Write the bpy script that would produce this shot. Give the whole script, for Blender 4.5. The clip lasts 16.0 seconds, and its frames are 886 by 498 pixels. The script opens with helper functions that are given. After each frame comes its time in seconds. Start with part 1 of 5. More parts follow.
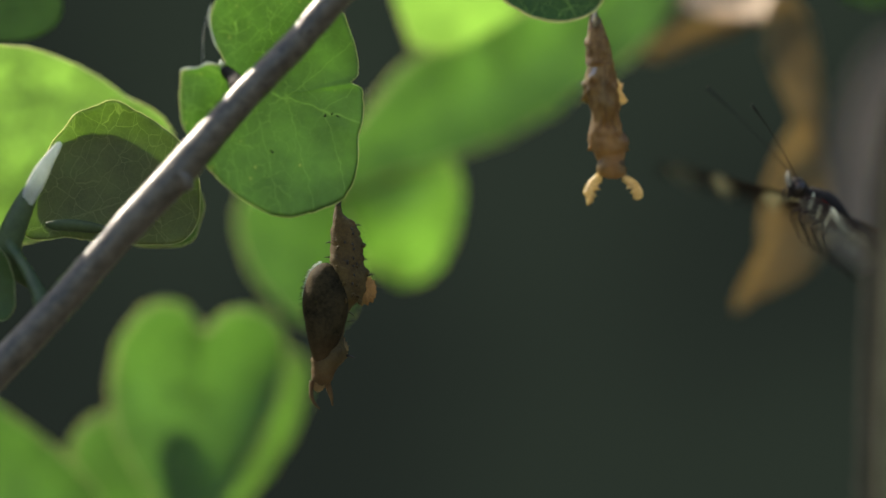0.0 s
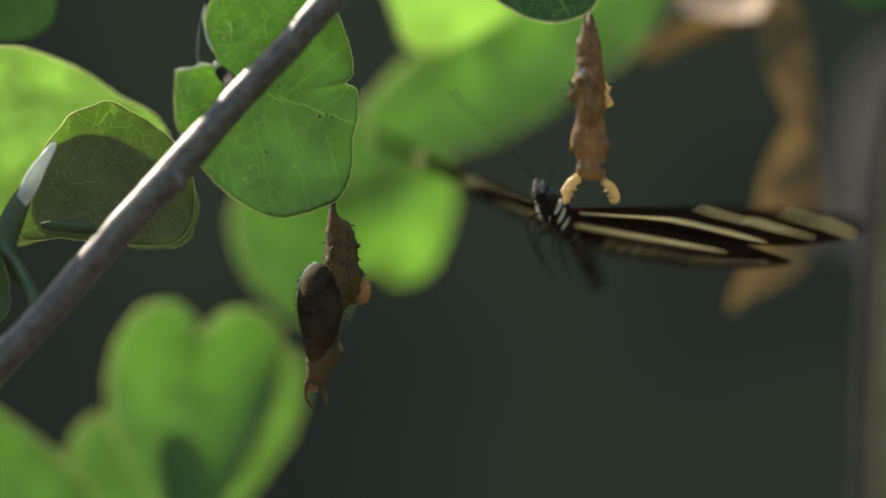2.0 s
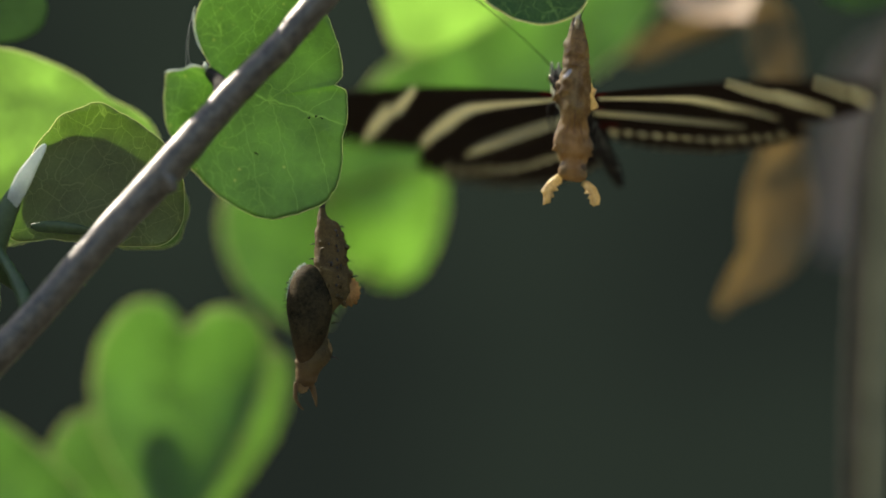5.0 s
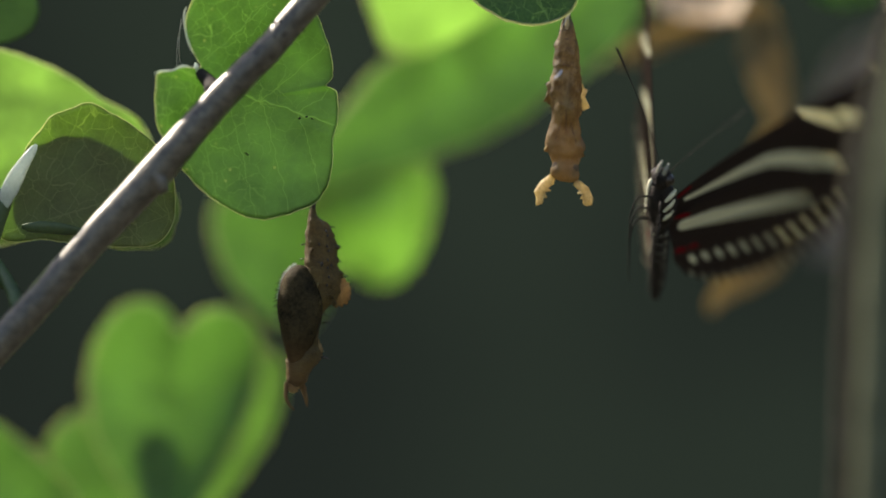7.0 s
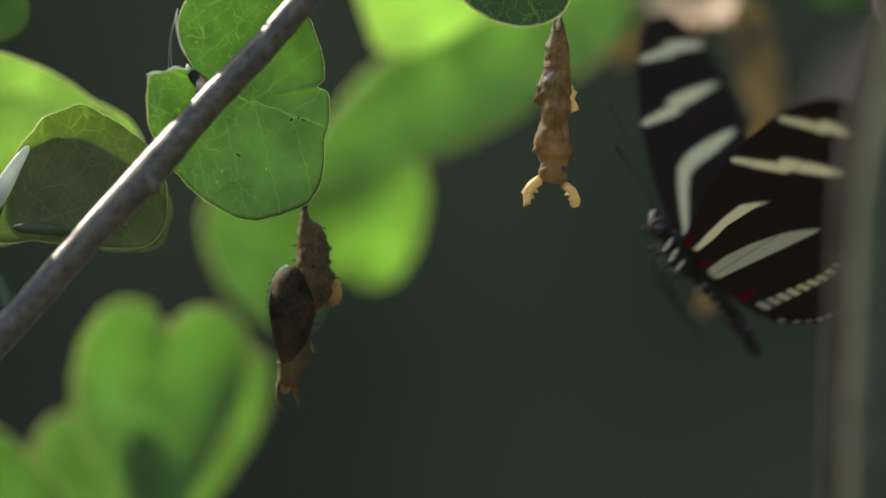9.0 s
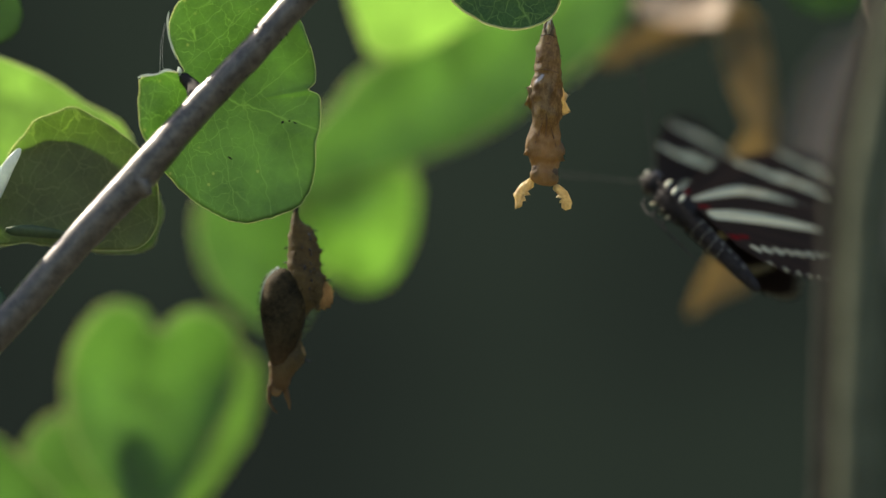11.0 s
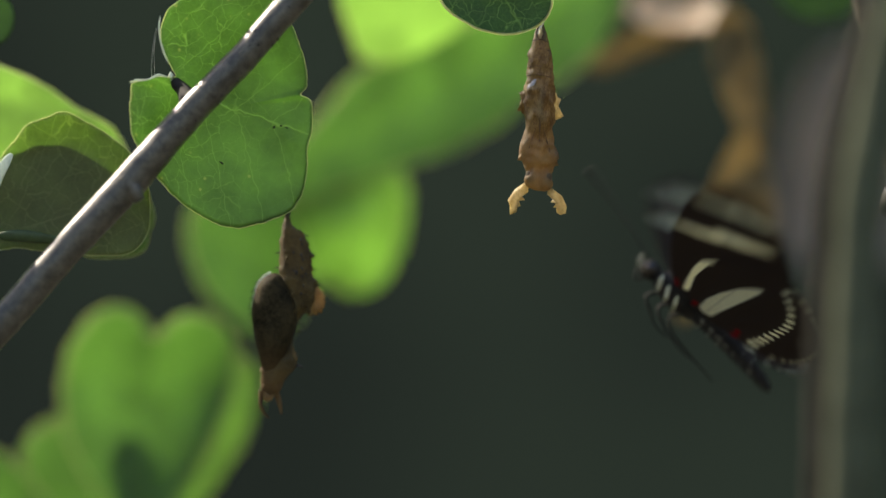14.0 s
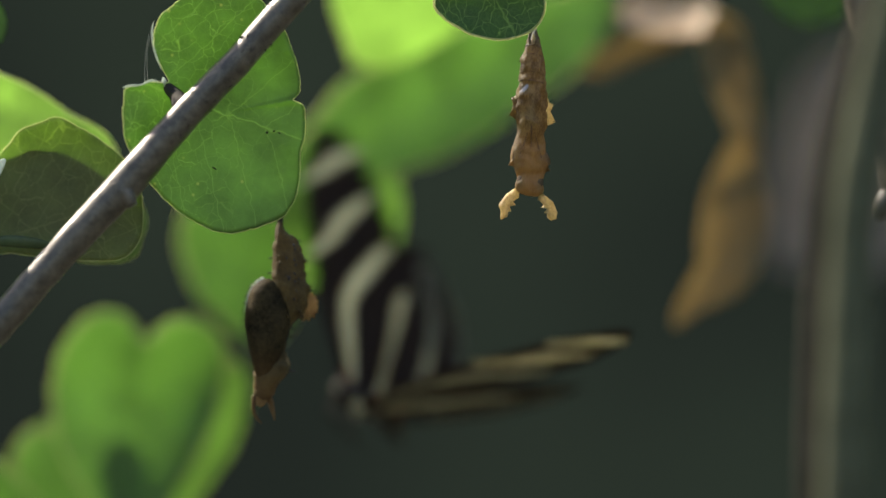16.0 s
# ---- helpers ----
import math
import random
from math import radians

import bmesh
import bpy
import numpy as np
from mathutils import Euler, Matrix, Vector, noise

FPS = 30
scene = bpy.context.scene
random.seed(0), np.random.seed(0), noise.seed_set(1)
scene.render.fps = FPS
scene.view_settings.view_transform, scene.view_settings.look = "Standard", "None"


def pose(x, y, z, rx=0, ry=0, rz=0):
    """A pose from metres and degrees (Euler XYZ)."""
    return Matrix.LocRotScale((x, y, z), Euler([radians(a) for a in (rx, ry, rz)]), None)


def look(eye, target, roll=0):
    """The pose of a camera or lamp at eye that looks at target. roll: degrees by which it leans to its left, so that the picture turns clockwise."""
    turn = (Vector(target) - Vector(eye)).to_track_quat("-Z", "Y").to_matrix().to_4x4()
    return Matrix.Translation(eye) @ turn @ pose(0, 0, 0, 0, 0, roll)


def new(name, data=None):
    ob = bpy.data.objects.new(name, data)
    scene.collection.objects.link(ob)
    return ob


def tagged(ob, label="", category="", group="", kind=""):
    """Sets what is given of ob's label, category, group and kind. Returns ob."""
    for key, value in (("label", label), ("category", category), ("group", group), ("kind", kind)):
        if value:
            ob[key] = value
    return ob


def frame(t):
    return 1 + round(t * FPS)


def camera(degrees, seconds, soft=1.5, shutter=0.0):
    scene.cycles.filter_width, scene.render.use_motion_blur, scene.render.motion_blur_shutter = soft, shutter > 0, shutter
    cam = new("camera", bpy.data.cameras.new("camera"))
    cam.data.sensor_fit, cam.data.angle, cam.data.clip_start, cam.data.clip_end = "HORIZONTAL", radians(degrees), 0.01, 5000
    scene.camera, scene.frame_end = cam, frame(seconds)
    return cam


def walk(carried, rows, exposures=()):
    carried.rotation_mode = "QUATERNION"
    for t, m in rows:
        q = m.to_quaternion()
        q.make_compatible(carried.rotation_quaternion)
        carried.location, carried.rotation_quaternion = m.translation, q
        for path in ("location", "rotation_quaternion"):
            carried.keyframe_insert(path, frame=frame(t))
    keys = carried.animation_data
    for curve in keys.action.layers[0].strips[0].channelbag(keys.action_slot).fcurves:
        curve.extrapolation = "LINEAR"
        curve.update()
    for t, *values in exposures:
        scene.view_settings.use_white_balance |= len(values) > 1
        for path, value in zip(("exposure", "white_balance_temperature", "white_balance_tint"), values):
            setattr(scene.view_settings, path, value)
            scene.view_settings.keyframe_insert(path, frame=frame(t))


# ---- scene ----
cam = camera(10, 16.0, soft=1.5, shutter=0.5)
cam.data.dof.use_dof = True
cam.data.dof.focus_distance = 0.661
cam.data.dof.aperture_fstop = 5.6
H = 1.2          # height of the twig over the ground
DIST = 0.657     # from the lens to the twig
# seconds, metres of drift (right, back, up), degrees of turn to the right, tilt up, lean
PATH = (
    (0, 0, 0.0000, 0, 0.0000, 0.0000, 0),
    (0.5, 0, 0.0000, 0, 0.0083, 0.0000, 0),
    (1, 0, 0.0000, 0, 0.0211, 0.0000, 0),
    (1.5, 0, 0.0000, 0, 0.0448, 0.0000, 0),
    (2, 0, 0.0003, 0, 0.0620, 0.0064, 0),
    (2.5, 0, 0.0005, 0, 0.0831, 0.0096, 0),
    (3, 0, 0.0007, 0, 0.1055, 0.0128, 0),
    (3.5, 0, 0.0009, 0, 0.1247, 0.0192, 0),
    (4, 0, 0.0012, 0, 0.1439, 0.0192, 0),
    (6.5, 0, 0.0030, 0, 0.2621, 0.0192, 0),
    (7, 0, 0.0033, 0, 0.2941, 0.0224, 0),
    (7.5, 0, 0.0036, 0, 0.3197, 0.0256, 0),
    (8, 0, 0.0040, 0, 0.3453, 0.0256, 0),
    (8.5, 0, 0.0043, 0, 0.3612, 0.0320, 0),
    (9, 0, 0.0046, 0, 0.3900, 0.0352, 0),
    (11.5, 0, 0.0060, 0, 0.5115, 0.0703, 0),
    (12, 0, 0.0060, 0, 0.5275, 0.0767, 0),
    (12.5, 0, 0.0060, 0, 0.5403, 0.0831, 0),
    (13, 0, 0.0060, 0, 0.5563, 0.0895, 0),
    (13.5, 0, 0.0060, 0, 0.5690, 0.1023, 0),
    (14, 0, 0.0060, 0, 0.5882, 0.1183, 0),
    (14.5, 0, 0.0060, 0, 0.6106, 0.1343, 0),
    (15, 0, 0.0060, 0, 0.6298, 0.1503, 0),
    (15.5, 0, 0.0060, 0, 0.6490, 0.1630, 0),
    (16, 0, 0.0060, 0, 0.6682, 0.1790, 0),
)
walk(cam, [(t, pose(x, -DIST - y, H + z, 90 + up, lean, -turn)) for t, x, y, z, turn, up, lean in PATH])

# ---- light ----
world = bpy.data.worlds.new("world")
scene.world = world
world.use_nodes = True
sky = world.node_tree.nodes.new("ShaderNodeTexSky")
sky.sky_type = 'NISHITA'
sky.sun_disc = False
SUN = Vector((-0.58, 0.44, 0.62)).normalized()
sky.sun_elevation = math.asin(SUN.z)
sky.sun_rotation = math.atan2(SUN.x, SUN.y)
bg = world.node_tree.nodes["Background"]
bg.inputs["Strength"].default_value = 0.115
world.node_tree.links.new(sky.outputs[0], bg.inputs["Color"])
sun = new("sun", bpy.data.lights.new("sun", 'SUN'))
sun.data.energy = 4.5
sun.data.angle = radians(0.5)
sun.data.color = (1.0, 0.95, 0.86)
sun.matrix_world = look(SUN * 5, (0, 0, 0))
scene.view_settings.exposure = 1.1
scene.view_settings.use_white_balance = True
scene.view_settings.white_balance_temperature = 7250
scene.view_settings.white_balance_tint = 12


# ---- materials ----
def material(name):
    m = bpy.data.materials.new(name)
    m.use_nodes = True
    m.node_tree.nodes.clear()
    return m, m.node_tree.nodes, m.node_tree.links


def node(nodes, kind, **inputs):
    n = nodes.new(kind)
    for key, value in inputs.items():
        n.inputs[key.replace("_", " ")].default_value = value
    return n


def ramp(nodes, links, source, stops):
    n = nodes.new("ShaderNodeValToRGB")
    els = n.color_ramp.elements
    while len(els) < len(stops):
        els.new(0.5)
    for e, (p, c) in zip(els, stops):
        e.position, e.color = p, (*c, 1)
    links.new(source, n.inputs[0])
    return n.outputs[0]


def mixed(nodes, links, fac, a, b, blend='MIX'):
    n = nodes.new("ShaderNodeMix")
    n.data_type, n.blend_type = 'RGBA', blend
    for sock, v in ((n.inputs[0], fac), (n.inputs[6], a), (n.inputs[7], b)):
        if isinstance(v, (int, float)):
            sock.default_value = v
        elif isinstance(v, tuple):
            sock.default_value = (*v, 1)
        else:
            links.new(v, sock)
    return n.outputs[2]


def leaf_material(name, front, through_it, vein, share=0.6, cell=0.33, rough=0.38, spots=0.0, spot=(0.25, 0.16, 0.04), net_far=0.3):
    """A thin leaf: gloss and colour in front, light let through, a net of paler veins, specks and blotches."""
    m, ns, ln = material(name)
    uv = ns.new("ShaderNodeUVMap")
    uv.uv_map = "leaf"
    net = node(ns, "ShaderNodeTexVoronoi", Scale=cell)
    net.feature = 'DISTANCE_TO_EDGE'
    warp = node(ns, "ShaderNodeTexNoise", Scale=cell * 1.3, Detail=2.0)
    add = ns.new("ShaderNodeVectorMath")
    add.operation = 'MULTIPLY_ADD'
    ln.new(uv.outputs[0], warp.inputs["Vector"])
    ln.new(warp.outputs["Color"], add.inputs[0])
    add.inputs[1].default_value = (1.6, 1.6, 0)
    ln.new(uv.outputs[0], add.inputs[2])
    ln.new(add.outputs[0], net.inputs["Vector"])
    lines = ramp(ns, ln, net.outputs["Distance"], [(0.0, (1, 1, 1)), (0.008, (0.6, 0.6, 0.6)), (0.024, (0, 0, 0))])
    fine = node(ns, "ShaderNodeTexVoronoi", Scale=cell * 4)
    fine.feature = 'DISTANCE_TO_EDGE'
    ln.new(add.outputs[0], fine.inputs["Vector"])
    fine_lines = ramp(ns, ln, fine.outputs["Distance"], [(0.0, (0.22, 0.22, 0.22)), (0.1, (0, 0, 0))])
    veins = mixed(ns, ln, 1.0, lines, fine_lines, 'ADD')
    # midrib and feathered side veins, by the place along and beside the midrib
    rib = ns.new("ShaderNodeUVMap")
    rib.uv_map = "rib"
    axes = ns.new("ShaderNodeSeparateXYZ")
    bend = ns.new("ShaderNodeVectorMath")
    bend.operation = 'MULTIPLY_ADD'
    bend.inputs[1].default_value = (1.2, 1.2, 0)
    ln.new(warp.outputs["Color"], bend.inputs[0])
    ln.new(rib.outputs[0], bend.inputs[2])
    ln.new(bend.outputs[0], axes.inputs[0])

    def calc(op, a, b, clamp=False):
        n = ns.new("ShaderNodeMath")
        n.operation, n.use_clamp = op, clamp
        for sock, v in zip(n.inputs, (a, b)):
            if isinstance(v, (int, float)):
                sock.default_value = v
            else:
                ln.new(v, sock)
        return n.outputs[0]

    beside = calc('ABSOLUTE', calc('SUBTRACT', axes.outputs[1], 0.6), 0)
    mid = calc('SUBTRACT', 1.0, calc('MULTIPLY', beside, 5.0), True)
    along = calc('SUBTRACT', axes.outputs[0], calc('MULTIPLY', calc('POWER', beside, 0.85), 0.9))
    gap = calc('ABSOLUTE', calc('SUBTRACT', calc('FRACT', calc('MULTIPLY', along, 0.19), 0), 0.5), 0)
    side = calc('MULTIPLY', calc('SUBTRACT', 1.0, calc('MULTIPLY', gap, 42.0), True), 0.85)
    # the net shows best about the leaf's foot
    fade = ns.new("ShaderNodeMapRange")
    fade.inputs["From Min"].default_value, fade.inputs["From Max"].default_value = 0.0, 15.0
    fade.inputs["To Min"].default_value, fade.inputs["To Max"].default_value = 1.0, net_far
    ln.new(axes.outputs[0], fade.inputs[0])
    veins = mixed(ns, ln, 1.0, veins, fade.outputs[0], 'MULTIPLY')
    veins = mixed(ns, ln, 1.0, veins, calc('MULTIPLY', calc('MAXIMUM', mid, side), 0.8), 'LIGHTEN')
    blotch = node(ns, "ShaderNodeTexNoise", Scale=0.16, Detail=4.0, Roughness=0.6)
    ln.new(uv.outputs[0], blotch.inputs["Vector"])
    shade = ramp(ns, ln, blotch.outputs["Fac"], [(0.3, (0.72, 0.72, 0.72)), (0.7, (1.15, 1.15, 1.1))])
    speck = node(ns, "ShaderNodeTexVoronoi", Scale=0.55)
    ln.new(uv.outputs[0], speck.inputs["Vector"])
    dots = ramp(ns, ln, speck.outputs["Distance"], [(0.0, (1, 1, 1)), (0.09, (0.8, 0.8, 0.8)), (0.14, (0, 0, 0))])
    patch = node(ns, "ShaderNodeTexNoise", Scale=0.22, Detail=1.0)
    ln.new(uv.outputs[0], patch.inputs["Vector"])
    where = ramp(ns, ln, patch.outputs["Fac"], [(0.5, (0, 0, 0)), (0.62, (spots, spots, spots))])
    spotted = mixed(ns, ln, 1.0, dots, where, 'MULTIPLY')
    colours = []
    for base in (front, through_it):
        c = mixed(ns, ln, 1.0, tuple(base), shade, 'MULTIPLY')
        c = mixed(ns, ln, veins, c, tuple(min(1.0, v * k) for v, k in zip(base, vein)))
        c = mixed(ns, ln, spotted, c, spot)
        colours.append(c)
    bump = node(ns, "ShaderNodeBump", Strength=0.35, Distance=0.00012)
    ln.new(veins, bump.inputs["Height"])
    p = node(ns, "ShaderNodeBsdfPrincipled", Roughness=rough)
    ln.new(colours[0], p.inputs["Base Color"])
    ln.new(bump.outputs[0], p.inputs["Normal"])
    tr = ns.new("ShaderNodeBsdfTranslucent")
    ln.new(colours[1], tr.inputs["Color"])
    ln.new(bump.outputs[0], tr.inputs["Normal"])
    mix = node(ns, "ShaderNodeMixShader", Fac=share)
    ln.new(p.outputs[0], mix.inputs[1])
    ln.new(tr.outputs[0], mix.inputs[2])
    out = ns.new("ShaderNodeOutputMaterial")
    ln.new(mix.outputs[0], out.inputs[0])
    return m


def rough_material(name, dark, light, scale, rough=0.75, bump=0.4, lift=0.0002, glow_through=0.0, through_colour=None, stretch=(1, 1, 1), gloss=0.5, coat=0.0, tint=None, coat_rough=0.22, spread_by=0.09):
    """A mottled surface at two scales, with relief; glow_through lets part of the light through it."""
    m, ns, ln = material(name)
    co = ns.new("ShaderNodeTexCoord")
    mp = node(ns, "ShaderNodeMapping")
    mp.inputs["Scale"].default_value = stretch
    ln.new(co.outputs["Object"], mp.inputs[0])
    a = node(ns, "ShaderNodeTexNoise", Scale=scale, Detail=6.0, Roughness=0.65)
    b = node(ns, "ShaderNodeTexNoise", Scale=scale * 6, Detail=4.0, Roughness=0.7)
    ln.new(mp.outputs[0], a.inputs["Vector"])
    ln.new(mp.outputs[0], b.inputs["Vector"])
    both = mixed(ns, ln, 0.4, a.outputs["Color"], b.outputs["Color"])
    c = ramp(ns, ln, both, [(0.5 - spread_by, dark), (0.5 + spread_by, light)])
    bp = node(ns, "ShaderNodeBump", Strength=bump, Distance=lift)
    ln.new(both, bp.inputs["Height"])
    p = node(ns, "ShaderNodeBsdfPrincipled", Roughness=rough)
    p.inputs["Specular IOR Level"].default_value = gloss
    p.inputs["Coat Weight"].default_value = coat
    p.inputs["Coat Roughness"].default_value = coat_rough
    if tint:
        # a second colour that grows downward between two heights of the thing, in metres
        top, low, other = tint
        z = ns.new("ShaderNodeSeparateXYZ")
        ln.new(co.outputs["Object"], z.inputs[0])
        grow = ns.new("ShaderNodeMapRange")
        grow.inputs["From Min"].default_value, grow.inputs["From Max"].default_value = top, low
        ln.new(z.outputs[2], grow.inputs[0])
        c = mixed(ns, ln, grow.outputs[0], c, mixed(ns, ln, 0.55, c, other))
    ln.new(c, p.inputs["Base Color"])
    ln.new(bp.outputs[0], p.inputs["Normal"])
    out = ns.new("ShaderNodeOutputMaterial")
    if glow_through:
        tr = ns.new("ShaderNodeBsdfTranslucent")
        ln.new(mixed(ns, ln, 0.5, c, through_colour or light), tr.inputs["Color"])
        mix = node(ns, "ShaderNodeMixShader", Fac=glow_through)
        ln.new(p.outputs[0], mix.inputs[1])
        ln.new(tr.outputs[0], mix.inputs[2])
        ln.new(mix.outputs[0], out.inputs[0])
    else:
        ln.new(p.outputs[0], out.inputs[0])
    return m


GREEN = leaf_material("green_leaf", (0.118, 0.178, 0.07), (0.25, 0.43, 0.13), (1.7, 1.5, 1.65), spots=0.9, cell=0.44, spot=(0.5, 0.52, 0.2), net_far=0.2)
FRESH = leaf_material("fresh_leaf", (0.10, 0.2, 0.04), (0.42, 0.66, 0.22), (1.15, 1.1, 1.2), share=0.62)
MATTE = leaf_material("soft_leaf", (0.09, 0.16, 0.05), (0.38, 0.62, 0.22), (1.1, 1.05, 1.2), share=0.58)
GREY = leaf_material("grey_leaf", (0.22, 0.205, 0.19), (0.32, 0.29, 0.265), (0.9, 0.9, 0.9), share=0.45, rough=0.8)
LIVELY = leaf_material("lively_leaf", (0.11, 0.2, 0.05), (0.43, 0.67, 0.23), (1.05, 1.05, 1.1), share=0.6)
# lighter copy of the leaf: its stronger sun is put into the colours
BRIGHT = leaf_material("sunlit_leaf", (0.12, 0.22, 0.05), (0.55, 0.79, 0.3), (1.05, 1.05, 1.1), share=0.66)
CURL = leaf_material("curled_leaf", (0.19, 0.2, 0.07), (0.33, 0.5, 0.15), (1.55, 1.4, 1.55), share=0.5, cell=0.36, rough=0.5, net_far=0.9)
# darker copy of the leaf: its weaker light is put into the colours
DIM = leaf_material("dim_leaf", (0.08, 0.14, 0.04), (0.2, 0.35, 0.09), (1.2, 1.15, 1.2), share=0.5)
DARK = leaf_material("dark_leaf", (0.05, 0.11, 0.025), (0.13, 0.26, 0.045), (3.2, 2.4, 3.0), share=0.45, cell=0.5, net_far=1.0)
RIM = rough_material("leaf_rim", (0.58, 0.64, 0.3), (0.85, 0.87, 0.52), 500, rough=0.3, glow_through=0.8, through_colour=(0.95, 0.97, 0.6))
VEIN = rough_material("leaf_vein", (0.3, 0.42, 0.12), (0.42, 0.55, 0.18), 900, rough=0.5, glow_through=0.75, through_colour=(0.6, 0.72, 0.25))
DRY = leaf_material("dry_leaf", (0.25, 0.2, 0.115), (0.45, 0.365, 0.195), (0.8, 0.75, 0.7), share=0.55, cell=0.2, rough=0.7)
STRAW = leaf_material("straw_leaf", (0.84, 0.68, 0.5), (0.92, 0.72, 0.48), (0.9, 0.85, 0.8), share=0.5, cell=0.2, rough=0.5)
BARK = rough_material("bark", (0.038, 0.031, 0.021), (0.142, 0.119, 0.086), 620, rough=0.7, gloss=0.25, coat=0.9, bump=0.9, lift=0.0002, stretch=(1, 1, 1), coat_rough=0.33, spread_by=0.07)
# bark darkened in its colour, where the stem would stand out of the sun
SHADED = rough_material("shaded_stem_bark", (0.024, 0.023, 0.018), (0.06, 0.057, 0.045), 200, rough=0.95, gloss=0.04)
SCAR = rough_material("pale_scar", (0.12, 0.1, 0.08), (0.26, 0.22, 0.17), 400, rough=0.6)
# the near-white colour carries the highlights of the leaf fold and margins
PALE_GLOSS = rough_material("pale_gloss", (0.5, 0.56, 0.46), (0.75, 0.8, 0.7), 700, rough=0.2, gloss=0.8, bump=0.2, glow_through=0.4, through_colour=(0.85, 0.9, 0.8))
ROLL = rough_material("rolled_leaf", (0.055, 0.09, 0.038), (0.1, 0.15, 0.06), 300, rough=0.45, bump=0.3, glow_through=0.25, through_colour=(0.12, 0.22, 0.06))
PIT = rough_material("dark_pit", (0.01, 0.008, 0.006), (0.03, 0.022, 0.017), 800, rough=0.9)
STEM = rough_material("stem_bark", (0.06, 0.066, 0.042), (0.122, 0.134, 0.084), 120, rough=0.9, gloss=0.12)
SHELL = rough_material("brown_shell", (0.034, 0.025, 0.009), (0.17, 0.12, 0.042), 500, rough=0.6, gloss=0.3, spread_by=0.11, bump=1.0, lift=0.0005, glow_through=0.22, through_colour=(0.45, 0.27, 0.1), tint=(-0.019, -0.023, (0.15, 0.08, 0.03)))
WINGCASE = rough_material("dark_shell", (0.006, 0.005, 0.003), (0.066, 0.049, 0.022), 330, rough=0.7, spread_by=0.12, bump=1.0, lift=0.0004, gloss=0.08, tint=(-0.017, -0.022, (0.13, 0.07, 0.028)))
AMBER = rough_material("amber_skin", (0.14, 0.085, 0.035), (0.5, 0.34, 0.14), 700, rough=0.4, bump=1.0, lift=0.0004, glow_through=0.55, through_colour=(0.8, 0.52, 0.22))
HUSK = rough_material("tan_husk", (0.022, 0.016, 0.006), (0.27, 0.205, 0.09), 700, rough=0.5, bump=1.0, lift=0.0006, coat=0.3, glow_through=0.45, through_colour=(0.64, 0.44, 0.16), stretch=(1.2, 1.2, 0.6), tint=(-0.012, -0.0165, (0.4, 0.235, 0.09)), spread_by=0.055)
UMBER = rough_material("umber_mark", (0.07, 0.048, 0.024), (0.19, 0.13, 0.066), 900, rough=0.55, bump=0.9, lift=0.0004, glow_through=0.3, through_colour=(0.34, 0.21, 0.09))
# glossy, and its white glint is helped by the pale colour
GLINT = rough_material("glossy_boss", (0.25, 0.22, 0.2), (0.4, 0.36, 0.33), 700, rough=0.16, gloss=0.8, bump=0.4, coat=0.6)
FLAP = rough_material("amber_flap", (0.26, 0.19, 0.08), (0.87, 0.75, 0.46), 1300, rough=0.35, bump=1.0, lift=0.0004, glow_through=0.6, through_colour=(0.95, 0.78, 0.42))
SPINE = rough_material("dark_spine", (0.02, 0.014, 0.01), (0.05, 0.035, 0.025), 600, rough=0.4)
SILK = rough_material("silk", (0.6, 0.55, 0.5), (0.8, 0.75, 0.7), 900, rough=0.4)


def wing_material():
    """Scales in black-brown, pale yellow and red, by the wing's own pattern."""
    m, ns, ln = material("wing_scales")
    at = ns.new("ShaderNodeAttribute")
    at.attribute_name = "pattern"
    uv = ns.new("ShaderNodeUVMap")
    uv.uv_map = "leaf"
    grain = node(ns, "ShaderNodeTexNoise", Scale=9.0, Detail=3.0)
    ln.new(uv.outputs[0], grain.inputs["Vector"])
    g = ramp(ns, ln, grain.outputs["Fac"], [(0.3, (0.7, 0.7, 0.7)), (0.7, (1.2, 1.2, 1.2))])
    c = mixed(ns, ln, 1.0, at.outputs["Color"], g, 'MULTIPLY')
    p = node(ns, "ShaderNodeBsdfDiffuse", Roughness=0.8)
    ln.new(c, p.inputs["Color"])
    tr = ns.new("ShaderNodeBsdfTranslucent")
    ln.new(c, tr.inputs["Color"])
    mix = node(ns, "ShaderNodeMixShader", Fac=0.35)
    ln.new(p.outputs[0], mix.inputs[1])
    ln.new(tr.outputs[0], mix.inputs[2])
    out = ns.new("ShaderNodeOutputMaterial")
    ln.new(mix.outputs[0], out.inputs[0])
    return m


WING = wing_material()
FUR = rough_material("black_fur", (0.008, 0.007, 0.006), (0.034, 0.028, 0.024), 900, rough=0.75, gloss=0.15, bump=0.8, lift=0.0002)
PALE = rough_material("pale_scales", (0.16, 0.155, 0.12), (0.3, 0.29, 0.22), 900, rough=0.6)
CREAM = rough_material("cream_scales", (0.55, 0.53, 0.35), (0.72, 0.7, 0.5), 900, rough=0.6)
EYE = rough_material("eye", (0.02, 0.012, 0.01), (0.04, 0.03, 0.02), 900, rough=0.08)


